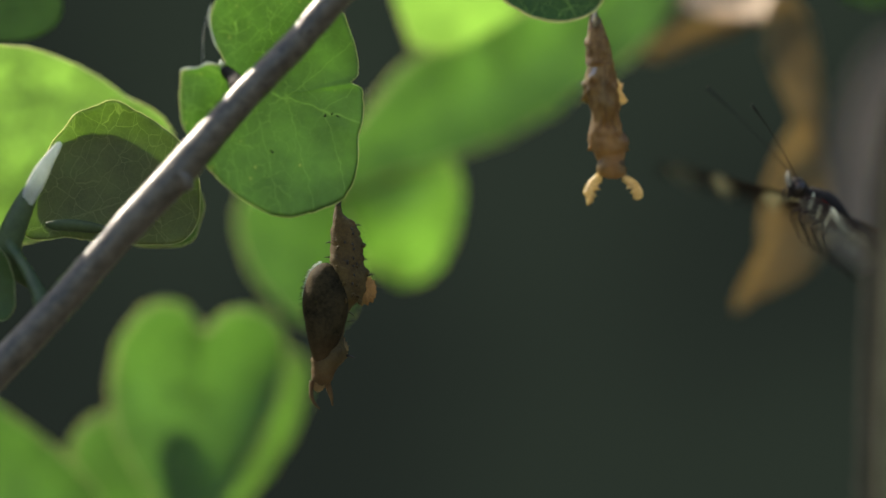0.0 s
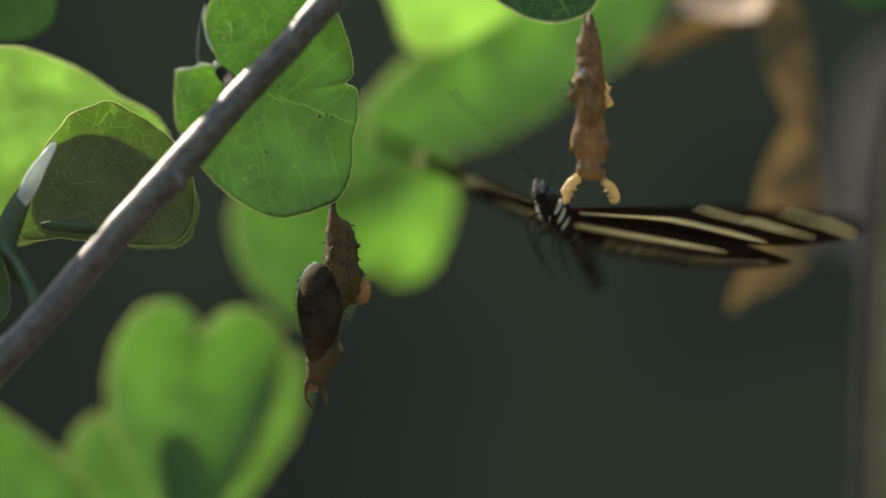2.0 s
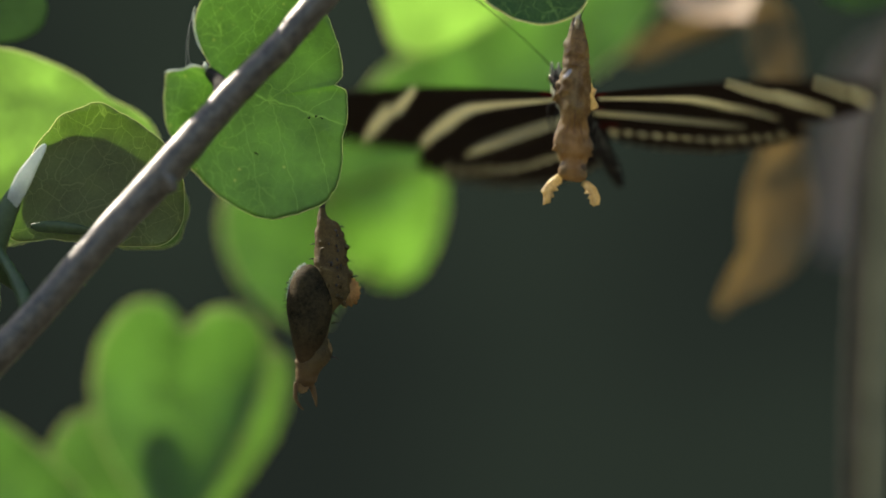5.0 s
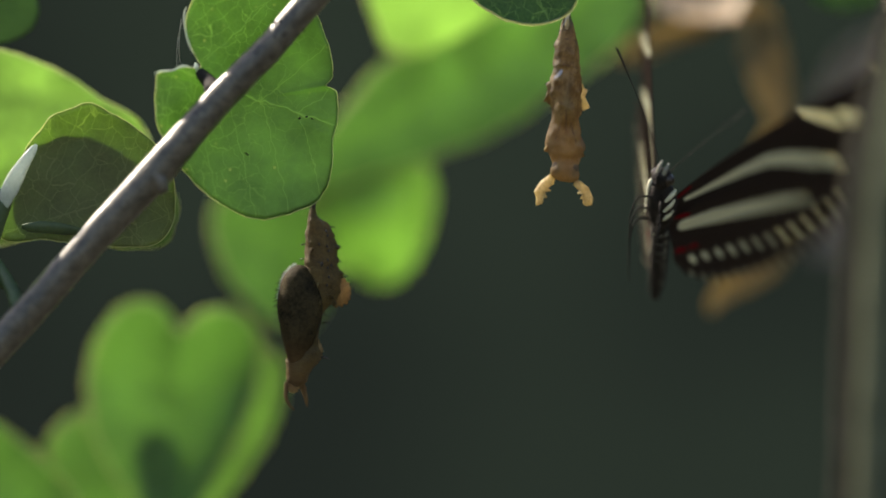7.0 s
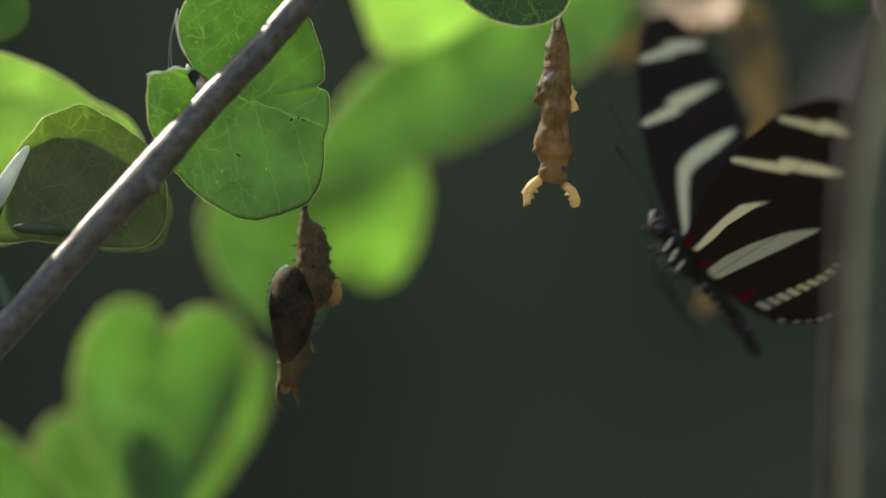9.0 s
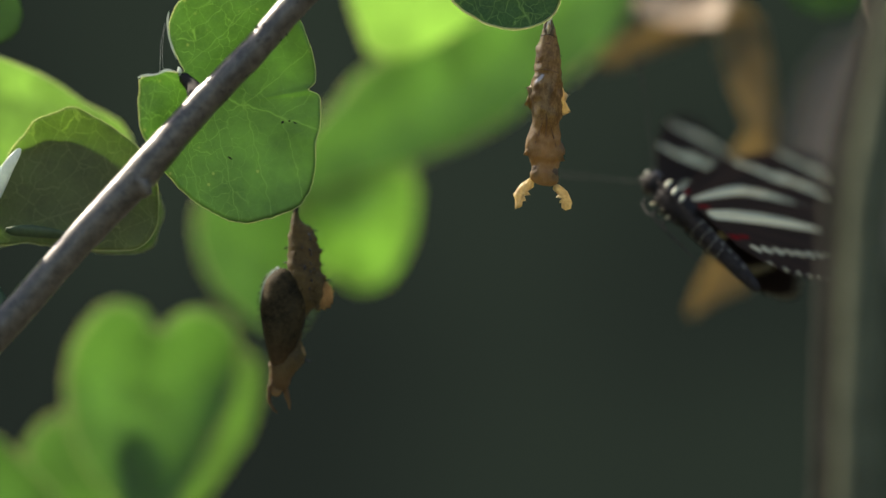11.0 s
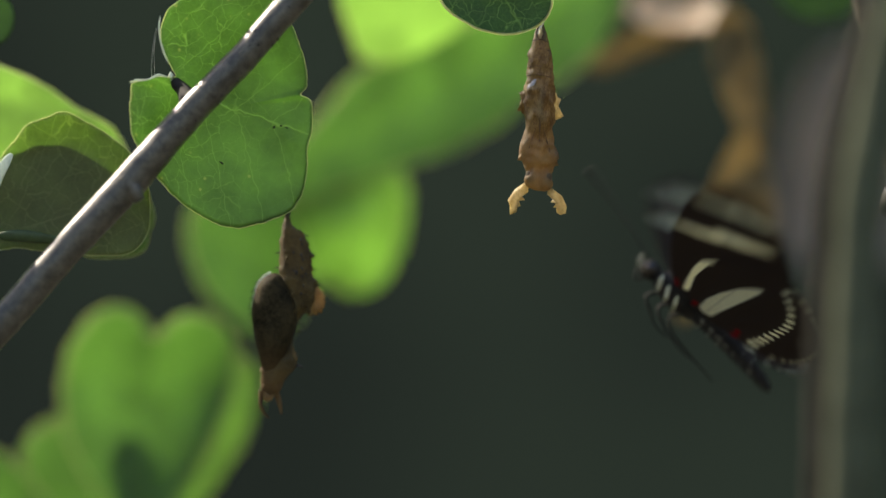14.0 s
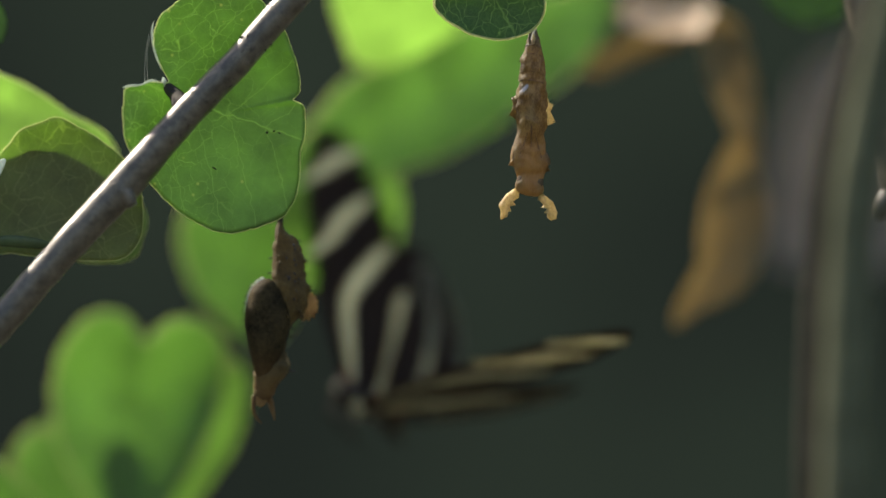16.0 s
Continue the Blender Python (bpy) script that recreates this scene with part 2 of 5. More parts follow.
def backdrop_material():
    """The far shade of the undergrowth, given a glow of its own: a faint, wide mottle of blue-grey and green."""
    m, ns, ln = material("far_shade_glow")
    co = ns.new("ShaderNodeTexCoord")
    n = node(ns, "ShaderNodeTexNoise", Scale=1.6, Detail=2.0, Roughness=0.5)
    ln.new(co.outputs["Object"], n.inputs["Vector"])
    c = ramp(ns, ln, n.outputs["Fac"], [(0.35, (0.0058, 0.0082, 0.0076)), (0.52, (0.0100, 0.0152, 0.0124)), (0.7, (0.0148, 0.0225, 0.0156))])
    # the backdrop emits its dim colour itself; no lamp lights it
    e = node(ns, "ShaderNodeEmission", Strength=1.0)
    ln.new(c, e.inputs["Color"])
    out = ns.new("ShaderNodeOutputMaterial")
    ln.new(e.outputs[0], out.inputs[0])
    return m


SHADE_GLOW = backdrop_material()
SOIL = rough_material("soil", (0.02, 0.02, 0.012), (0.06, 0.055, 0.03), 6, rough=0.9)


# ---- building ----
def V(x, y, z):
    """Millimetres about the twig to the world's metres."""
    return Vector((x * 0.001, y * 0.001, H + z * 0.001))


def mesh_of(name, verts, faces, mat, smooth=True):
    me = bpy.data.meshes.new(name)
    me.from_pydata([tuple(v) for v in verts], [], faces)
    me.validate()
    me.materials.append(mat)
    if smooth:
        me.shade_smooth()
    return me


def part(name, me, parent=None, label=""):
    ob = new(name, me)
    if parent:
        ob.parent = parent
    return tagged(ob, label)


def empty(name, at, label, category, group="", kind=""):
    ob = new(name)
    ob.location = at
    ob.empty_display_size = 0.005
    return tagged(ob, label, category, group, kind)


def curve_points(points, steps):
    """A smooth line through the points (Catmull-Rom)."""
    p = [Vector(q) for q in points]
    p = [2 * p[0] - p[1]] + p + [2 * p[-1] - p[-2]]
    out = []
    for i in range(1, len(p) - 2):
        for k in range(steps):
            u = k / steps
            a, b, c, d = p[i - 1:i + 3]
            out.append(0.5 * (2 * b + (c - a) * u + (2 * a - 5 * b + 4 * c - d) * u * u + (3 * b - 3 * c + d - a) * u ** 3))
    return out + [p[-2]]


def spread(values, steps):
    """As curve_points, for single numbers."""
    return [q.x for q in curve_points([(v, 0, 0) for v in values], steps)]


def tube(points, radii, mat, sides=10, steps=5, rough=0.0, grain=300.0, name="tube", flat=1.0, seed=0.0):
    """A round, tapering rod along a smooth line; rough roughens its skin."""
    line, rad = curve_points(points, steps), spread(radii, steps)
    verts, faces = [], []
    up = Vector((0.13, 0.97, 0.21)).normalized()
    for i, (q, r) in enumerate(zip(line, rad)):
        d = (line[min(i + 1, len(line) - 1)] - line[max(i - 1, 0)]).normalized()
        s = d.cross(up).normalized()
        w = s.cross(d)
        for k in range(sides):
            a = 2 * math.pi * k / sides
            o = s * math.cos(a) + w * math.sin(a) * flat
            rr = max(r, 1e-6)
            if rough:
                rr *= 1 + rough * noise.noise((q + o * rr) * grain + Vector((seed, 0, 0)))
            verts.append(q + o * rr)
    n = len(line)
    for i in range(n - 1):
        for k in range(sides):
            j = (k + 1) % sides
            faces.append((i * sides + k, i * sides + j, (i + 1) * sides + j, (i + 1) * sides + k))
    faces.append(tuple(range(sides))[::-1])
    faces.append(tuple((n - 1) * sides + k for k in range(sides)))
    return mesh_of(name, verts, faces, mat)


def ring_spread(values, count):
    """Closed smooth interpolation of the values to count steps."""
    n = len(values)
    out = []
    for k in range(count):
        f = k * n / count
        i, u = int(f), f - int(f)
        a, b, c, d = (values[(i + j - 1) % n] for j in range(4))
        out.append(0.5 * (2 * b + (c - a) * u + (2 * a - 5 * b + 4 * c - d) * u * u + (3 * b - 3 * c + d - a) * u ** 3))
    return out


def leaf(name, label, centre, along, facing, base, tip, radii, mat, cup=0.0, fold=0.0, wave=0.0, thick=0.1, seed=1.0, rim=0.16, rim_mat=None,
         ragged=0.012, curl=None, petiole=None, ribs=False, category="leaf", group="leaves", count=120, rings=14, vein_mat=None):
    """A leaf blade about its centre: radii from the tip's side round, in mm. It is cupped and folded along its midrib, with rim, ribs and stalk."""
    X = Vector(along).normalized()
    Z = Vector(facing).normalized()
    Y = Z.cross(X).normalized()
    o = V(*centre)
    thing = empty(name, o, label, category, group)
    turn = Matrix((X, Y, Z)).transposed()
    R = ring_spread(radii, count)
    R = [r * (1 + ragged * noise.noise(Vector((k * 0.55, seed, 0)))) for k, r in enumerate(R)]

    def height(x, y, u):
        z = cup * u * u + fold * abs(y) + wave * u * u * noise.noise(Vector((x * 0.12, y * 0.12, seed)))
        if curl:
            ca, depth, width = curl
            da = (math.atan2(y, x) - radians(ca) + math.pi) % (2 * math.pi) - math.pi
            z += depth * max(0.0, u - 0.55) ** 2 / 0.2 * math.exp(-(da / radians(width)) ** 2)
        return z

    def place(x, y, z):
        return turn @ Vector((x, y, z)) * 0.001

    verts, faces, uvs = [], [], []
    for side in (1, -1):
        start = len(verts)
        verts.append(place(0, 0, height(0, 0, 0) + side * thick / 2))
        uvs.append((0, 0))
        for i in range(1, rings + 1):
            u = (i / rings) ** 0.85
            for k in range(count):
                a = 2 * math.pi * k / count
                x, y = u * R[k] * math.cos(a), u * R[k] * math.sin(a)
                verts.append(place(x, y, height(x, y, u) + side * thick / 2 * (1 if i < rings else 0.4)))
                uvs.append((x + 40 + seed * 13, y + 40))
        for k in range(count):
            j = (k + 1) % count
            f = (start, start + 1 + k, start + 1 + j)
            faces.append(f if side > 0 else f[::-1])
            for i in range(rings - 1):
                a, b = start + 1 + i * count, start + 1 + (i + 1) * count
                f = (a + k, b + k, b + j, a + j)
                faces.append(f if side > 0 else f[::-1])
    half = len(verts) // 2
    last = 1 + (rings - 1) * count
    for k in range(count):
        j = (k + 1) % count
        faces.append((last + k, half + last + k, half + last + j, last + j))
    me = mesh_of("blade", verts, faces, mat)
    uvs[0] = uvs[half] = (40 + seed * 13, 40)
    layer = me.uv_layers.new(name="leaf")
    flat = np.array([uvs[l.vertex_index] for l in me.loops], dtype=np.float32).ravel()
    layer.data.foreach_set("uv", flat)
    second = me.uv_layers.new(name="rib")
    span = (tip - base[0]) or 1.0
    flat = flat.reshape(-1, 2) - (40 + seed * 13, 40)
    s = np.clip((flat[:, 0] - base[0]) / span, 0, 1)
    flat = np.stack([flat[:, 0] - base[0], flat[:, 1] - base[1] * (1 - s)], 1)
    second.data.foreach_set("uv", flat.astype(np.float32).ravel())
    part("blade", me, thing)
    if rim:
        edge = [verts[last + k] + (verts[half + last + k] - verts[last + k]) * 0.5 for k in range(count)]
        part("rim", tube(edge + edge[:1], [rim * 0.001 * (0.8 + 0.5 * abs(noise.noise(Vector((k * 0.3, seed, 3))))) for k in range(count + 1)], rim_mat or RIM, sides=6, steps=1, name="rim"), thing)
    if ribs:
        def on(x, y):
            a = math.atan2(y, x) % (2 * math.pi)
            r = R[int(a / (2 * math.pi) * count) % count]
            return place(x, y, height(x, y, min(1, math.hypot(x, y) / r)) + thick * 0.5)
        bx, by = base
        stops = [i / 8 * 0.97 for i in range(9)]
        spine = [on(bx + (tip - bx) * s, by * (1 - s)) for s in stops]
        part("midrib", tube(spine, [0.00020 * (1 - 0.8 * s) for s in stops], vein_mat or VEIN, sides=6, steps=2, name="midrib"), thing)
        rnd = random.Random(int(seed * 100))
        for side in (1, -1):
            for s in (0.05, 0.28, 0.52):
                a = radians(side * rnd.uniform(42, 68))
                x0, y0 = bx + (tip - bx) * s, by * (1 - s)
                pts = []
                for d in range(6):
                    x, y = x0 + math.cos(a) * d * 0.16 * max(radii), y0 + math.sin(a) * d * 0.16 * max(radii)
                    ang = math.atan2(y, x) % (2 * math.pi)
                    if math.hypot(x, y) > 0.93 * R[int(ang / (2 * math.pi) * count) % count]:
                        break
                    pts.append(on(x, y))
                    a -= side * radians(rnd.uniform(3, 9))
                if len(pts) > 2:
                    part("side_vein", tube(pts, [0.00010 - 0.000013 * i for i in range(len(pts))], vein_mat or VEIN, sides=5, steps=2, name="side_vein"), thing)
    if petiole:
        pts = [place(base[0], base[1], 0)] + [V(*q) - o for q in petiole]
        part("petiole", tube(pts, [0.0006] * len(pts), VEIN, sides=8, name="petiole"), thing)
    return thing


# ---- the setting ----
def setting():
    bm = bmesh.new()
    bmesh.ops.create_grid(bm, x_segments=40, y_segments=40, size=400)
    for v in bm.verts:
        v.co.z = 0.02 * noise.noise(v.co * 0.2)
    me = bpy.data.meshes.new("ground")
    bm.to_mesh(me)
    bm.free()
    me.materials.append(SOIL)
    tagged(new("ground", me), "dark bare soil under the plants", "ground", kind="structure")
    verts, faces = [], []
    n = 48
    for i in range(n + 1):
        a = radians(-20 + 220 * i / n)
        for z in (-0.3, 4.5):
            verts.append((9 * math.cos(a), 9 * math.sin(a), z))
    for i in range(n):
        faces.append((2 * i, 2 * i + 2, 2 * i + 3, 2 * i + 1))
    tagged(new("backdrop", mesh_of("backdrop", verts, faces, SHADE_GLOW)), "dark green backdrop with a faint glow of its own, for distant undergrowth", "backdrop", kind="structure")


setting()


# ---- twigs ----
def pebble(at, along, across, length, width, lift, mat, name):
    """A small raised oval scar lying on a twig."""
    X, Z = Vector(along).normalized(), Vector(across).normalized()
    Y = Z.cross(X)
    verts, faces = [], []
    for i, (u, h) in enumerate(((1.0, -0.4), (0.8, 0.5), (0.4, 0.95), (0.05, 1.0))):
        for k in range(10):
            a = 2 * math.pi * k / 10
            verts.append(at + (X * math.cos(a) * length * u + Y * math.sin(a) * width * u + Z * lift * h) * 0.001)
    for i in range(3):
        for k in range(10):
            q = (k + 1) % 10
            faces.append((i * 10 + k, i * 10 + q, i * 10 + 10 + q, i * 10 + 10 + k))
    faces.append(tuple(30 + k for k in range(10)))
    return mesh_of(name, verts, faces, mat)


def branch():
    pts = [(-61.1, -8, -19.6), (-56.8, -8, -15.2), (-49.5, -8, -7.4), (-42.3, -8, 0.8), (-33.6, -8, 10.2), (-26.4, -8, 18.5), (-19.1, -8, 26.1), (-13.3, -8, 32.7), (-6.8, -8, 39.9), (3, -8, 51)]
    o = V(-33.6, -8, 10.2)
    thing = empty("branch", o, "grey-brown woody twig with a bright glossy upper edge", "branch")
    line = [V(*p) - o for p in pts]
    part("stem", tube(line, [0.0023, 0.0022, 0.00215, 0.0021, 0.00225, 0.0020, 0.0019, 0.00185, 0.0018, 0.0017], BARK, sides=28, steps=14, rough=0.05, grain=420, name="stem"), thing)
    part("knot", tube([V(-34.2, -8.6, 10.4) - o, V(-33.2, -9.2, 8.9) - o, V(-32.4, -9.4, 7.6) - o], [0.0016, 0.0012, 0.0007], BARK, sides=14, rough=0.25, grain=600, name="knot"), thing, "swollen bud scar")
    part("spur", tube([V(-26.2, -8, 20.3) - o, V(-26.8, -5, 21.8) - o, V(-27.8, -4, 22.8) - o, V(-28.9, -3.4, 23.9) - o], [0.0012, 0.0010, 0.0008, 0.0005], PIT, sides=12, rough=0.12, grain=500, name="spur"), thing, "dark short leaf stalk")
    rnd = random.Random(5)
    for i in range(80):
        f = rnd.uniform(0.4, 7.6)
        k = int(f)
        q = line[k].lerp(line[k + 1], f - k)
        d = (line[k + 1] - line[k]).normalized()
        a = rnd.uniform(-80, 80)
        out = Matrix.Rotation(radians(a), 3, d) @ Vector((0, -1, 0))
        part("lenticel", pebble(q + out * 0.0019, d, out, rnd.uniform(0.12, 0.32), rnd.uniform(0.08, 0.18), rnd.uniform(0.08, 0.18), rnd.choice((SCAR, PIT, PIT)), "lenticel"), thing)
    return thing


branch()


def upright(name, label, pts, radii, mat, grain, at):
    o = V(*at)
    thing = empty(name, o, label, "stem", "upright stems")
    part("shaft", tube([V(*p) - o for p in pts], radii, mat, sides=20, steps=8, rough=0.08, grain=grain, name="shaft"), thing)
    rnd = random.Random(len(pts))
    for i in range(len(pts) - 2):
        q = V(*pts[i + 1]) - o
        part("node", pebble(q + Vector((0, -radii[i + 1] * 0.9, 0)), (1, 0, 0), (0, -1, 0), radii[i + 1] * 800, 0.6, 0.4, mat, "node"), thing)
    return thing


upright("upright_stem", "grey-green upright woody stem, blurred and close", [(62.3, -70, 42), (58.4, -70, 24.3), (55.9, -70, 11.2), (54.8, -70, 1.4), (54.3, -70, -8.5), (53.8, -70, -24.8), (53.5, -70, -43.2), (53.3, -70, -95)],
        [0.0026, 0.0026, 0.0027, 0.0027, 0.0027, 0.0028, 0.0028, 0.003], STEM, 200, (54.3, -70, 0))
upright("dark_stem", "dark brown upright stem, shade put into its colour, behind a paler one", [(60.2, -58, 36), (55.8, -58, 20.5), (53.4, -58, 10.7), (52.6, -58, 0.3), (51.9, -58, -15.2), (51.4, -58, -37.4), (51.0, -58, -86)],
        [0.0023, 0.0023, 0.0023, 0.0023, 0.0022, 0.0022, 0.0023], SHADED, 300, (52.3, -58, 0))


def rough_twig():
    o = V(64.4, -20, 13.6)
    thing = empty("rough_twig", o, "rough dark twig with bright lit edge", "branch")
    part("stem", tube([V(*p) - o for p in ((58.5, -20, 44), (61.6, -20, 28.5), (64.6, -20, 13.6), (68.7, -20, -2.8), (72.2, -20, -14.1), (84, -20, -50))], [0.0019, 0.002, 0.0021, 0.002, 0.0019, 0.0018], BARK, sides=20, steps=12, rough=0.3, grain=380, name="stem"), thing)
    part("knot", tube([V(65.2, -20, 9.5) - o, V(63.6, -20.4, 7.4) - o, V(62.9, -20.6, 5.6) - o], [0.0015, 0.0012, 0.0006], BARK, sides=12, rough=0.25, name="knot"), thing)


rough_twig()

# ---- leaves ----
leaf("round_leaf", "round green leaf with notched edge and fine pale veins",
    centre=(-21.5, -1.0, 19.8), along=(0.914, 0.274, -0.300), facing=(0.29, -0.96, 0.00), base=(-6.3, 0.3), tip=11.6,
    radii=(11.6, 11.5, 11.4, 11.3, 11.2, 11.2, 10.9, 9.8, 10.8, 11.1, 11.4, 11.6, 11.8, 12.1, 12.3, 12.6, 13.0, 13.5, 13.9, 14.2, 14.6, 15.1, 15.7, 15.7, 15.9, 16.1, 16.4, 16.3, 16.2, 16.2, 16.2, 16.3, 15.9, 15.6, 15.3, 15.2, 14.6, 14.0, 13.1, 12.0, 10.4, 9.1, 8.2, 9.0, 10.7, 11.7, 13.3, 13.4, 13.3, 13.4, 13.4, 13.4, 13.5, 13.6, 13.5, 13.4, 13.4, 13.3, 13.3, 13.4, 13.4, 13.4, 13.5, 13.7, 13.8, 14.0, 14.2, 14.4, 14.6, 14.9, 15.2, 15.5, 15.6, 15.8, 15.7, 15.6, 15.7, 15.6, 15.7, 15.8, 15.8, 15.4, 15.1, 14.5, 13.9, 13.3, 12.7, 12.1, 11.7, 11.6),
     mat=GREEN, cup=1.6, wave=1.0, seed=1.0, rim=0.065, ragged=0.009, count=360, rings=20)
leaf("curled_leaf", "green leaf with a curled rim, half in shade",
    centre=(-42.3, 4.0, 8.9), along=(0.995, -0.096, 0.034), facing=(-0.10, -0.99, 0.10), base=(-11.3, -6.3), tip=9.9,
    radii=(10.6, 10.0, 9.6, 9.1, 9.1, 9.4, 10.3, 9.9, 10.1, 9.7, 10.0, 10.1, 10.9, 12.6, 14.1, 10.3, 8.9, 8.4, 8.3, 8.8, 10.0, 11.8, 11.9, 11.1),
     mat=CURL, cup=1.0, wave=1.0, seed=2.0, rim=0.085, curl=(100, 1.5, 60))
# hidden leaf, added only to throw the shade on the curled leaf
leaf("shading_leaf", "hidden green leaf added behind a curled leaf to shade it",
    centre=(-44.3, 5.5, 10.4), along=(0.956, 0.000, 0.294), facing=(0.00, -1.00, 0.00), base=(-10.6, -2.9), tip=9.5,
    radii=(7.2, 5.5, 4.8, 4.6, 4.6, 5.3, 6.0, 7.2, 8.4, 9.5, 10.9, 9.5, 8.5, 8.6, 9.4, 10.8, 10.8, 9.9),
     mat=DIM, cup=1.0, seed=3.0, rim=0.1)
leaf("side_leaf", "pale green leaf behind a curled leaf",
    centre=(-36.9, 12.0, 5.3), along=(0.703, 0.211, -0.679), facing=(0.29, -0.96, 0.00), base=(-4.8, -0.4), tip=6.1,
    radii=(5.7, 5.2, 5.5, 5.5, 5.8, 6.1, 5.8, 4.5, 4.3, 4.4, 5.4, 6.8, 6.3, 5.4, 5.0, 5.4),
     mat=FRESH, seed=4.0, rim=0.15)
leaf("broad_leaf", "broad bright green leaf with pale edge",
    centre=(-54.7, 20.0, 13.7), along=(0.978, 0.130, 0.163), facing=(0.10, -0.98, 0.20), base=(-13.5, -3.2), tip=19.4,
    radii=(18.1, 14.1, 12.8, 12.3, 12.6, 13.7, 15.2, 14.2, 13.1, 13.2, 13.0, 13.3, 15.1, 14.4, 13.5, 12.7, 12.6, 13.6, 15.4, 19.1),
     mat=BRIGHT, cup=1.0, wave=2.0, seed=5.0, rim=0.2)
# added almost wholly out of view, so that its shadow falls on the lower twig
leaf("twig_shading_leaf", "dull green leaf added beside the view to shade the lower twig",
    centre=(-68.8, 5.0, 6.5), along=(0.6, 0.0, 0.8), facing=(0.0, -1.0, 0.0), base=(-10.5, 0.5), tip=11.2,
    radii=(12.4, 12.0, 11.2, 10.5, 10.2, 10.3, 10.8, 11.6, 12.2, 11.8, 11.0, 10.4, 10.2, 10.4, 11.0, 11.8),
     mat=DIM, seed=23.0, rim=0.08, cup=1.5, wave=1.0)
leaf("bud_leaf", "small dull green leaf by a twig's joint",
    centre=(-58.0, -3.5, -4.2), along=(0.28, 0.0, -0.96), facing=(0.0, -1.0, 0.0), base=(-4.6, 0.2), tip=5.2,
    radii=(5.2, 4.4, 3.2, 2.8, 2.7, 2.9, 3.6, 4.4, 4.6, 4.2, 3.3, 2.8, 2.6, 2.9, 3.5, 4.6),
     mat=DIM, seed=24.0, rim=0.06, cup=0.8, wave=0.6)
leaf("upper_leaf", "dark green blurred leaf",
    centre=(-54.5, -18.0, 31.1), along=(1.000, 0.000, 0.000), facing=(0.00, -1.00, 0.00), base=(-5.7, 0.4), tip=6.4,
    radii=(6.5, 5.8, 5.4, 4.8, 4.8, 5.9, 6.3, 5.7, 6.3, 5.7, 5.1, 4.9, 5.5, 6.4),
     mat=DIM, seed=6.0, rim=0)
heart = leaf("heart_leaf", "heart-shaped bright green leaf with a notched tip",
    centre=(-35.2, 70.0, -22.6), along=(0.078, 0.000, 0.997), facing=(0.00, -1.00, 0.00), base=(-18.7, 0.2), tip=10.6,
    radii=(10.8, 14.5, 15.9, 16.0, 15.1, 14.5, 13.5, 13.0, 12.3, 12.1, 12.1, 12.0, 12.3, 13.0, 14.0, 15.9, 18.8, 16.3, 13.7, 12.0, 11.0, 10.4, 10.2, 10.3, 10.8, 11.6, 12.9, 14.5, 16.2, 16.6, 15.8, 13.8),
     mat=MATTE, cup=2.5, wave=1.2, seed=7.0)
narrow = leaf("narrow_leaf", "green leaf overlapped by a heart-shaped leaf",
    centre=(-26.6, 78.0, -27.0), along=(0.493, 0.000, 0.870), facing=(0.00, -1.00, 0.00), base=(-15.8, -0.5), tip=12.5,
    radii=(12.8, 12.3, 7.6, 5.5, 4.9, 5.2, 6.4, 9.1, 16.2, 8.8, 5.4, 4.3, 4.1, 4.6, 5.6, 8.3),
     mat=LIVELY, seed=8.0)
small = leaf("small_leaf", "small green leaf overlapped by a heart-shaped leaf",
    centre=(-47.8, 76.0, -31.8), along=(-0.682, 0.000, 0.731), facing=(0.00, -1.00, 0.00), base=(-9.9, 1.4), tip=6.9,
    radii=(7.3, 6.7, 5.3, 4.9, 5.2, 6.9, 8.6, 9.3, 6.0, 5.2, 5.4, 5.7, 7.6, 7.9),
     mat=MATTE, seed=9.0)
# added behind the heart leaf to cast the dark round spot on it
tiny = leaf("spot_shading_leaf", "small hidden round leaf added to shade the leaf before it",
    centre=(-41.4, 72.0, -27.7), along=(0.000, 0.000, 1.000), facing=(0.00, -1.00, 0.00), base=(-7.2, 0.0), tip=3.4,
    radii=(4.5, 4.5, 4.4, 4.5, 4.4, 4.3, 4.3, 4.3, 4.5, 4.5, 4.4, 4.5),
     mat=DIM, seed=10.0)
leaf("low_leaf", "large blurred bright green leaf",
    centre=(-59.7, 62.0, -33.6), along=(0.743, 0.000, 0.669), facing=(0.00, -1.00, 0.00), base=(-12.5, 0.5), tip=9.1,
    radii=(7.3, 7.5, 9.4, 13.8, 12.5, 10.9, 11.6, 9.7, 9.9, 9.3, 10.2, 14.4, 11.4, 8.2),
     mat=MATTE, seed=11.0, cup=1.5)
leaf("oval_leaf", "blurred green oval leaf",
    centre=(-20.9, 82.0, 0.9), along=(0.336, 0.000, -0.942), facing=(0.00, -1.00, 0.00), base=(-11.0, -1.3), tip=13.5,
    radii=(12.9, 11.3, 9.8, 8.3, 7.8, 8.0, 9.8, 10.3, 10.6, 10.8, 10.0, 8.8, 8.2, 8.4, 9.0, 11.0),
     mat=MATTE, seed=12.0, cup=1.5)
leaf("lit_leaf", "blurred sunlit bright green oval leaf",
    centre=(-6.2, 80.0, 3.4), along=(0.480, 0.297, -0.855), facing=(0.16, -0.95, -0.24), base=(-10.8, -1.7), tip=11.6,
    radii=(10.8, 9.9, 9.5, 9.9, 11.1, 11.8, 10.9, 10.0, 10.4, 11.7, 10.4, 10.2, 9.8, 10.1, 8.4, 10.4),
     mat=LIVELY, seed=13.0, cup=-7.0)
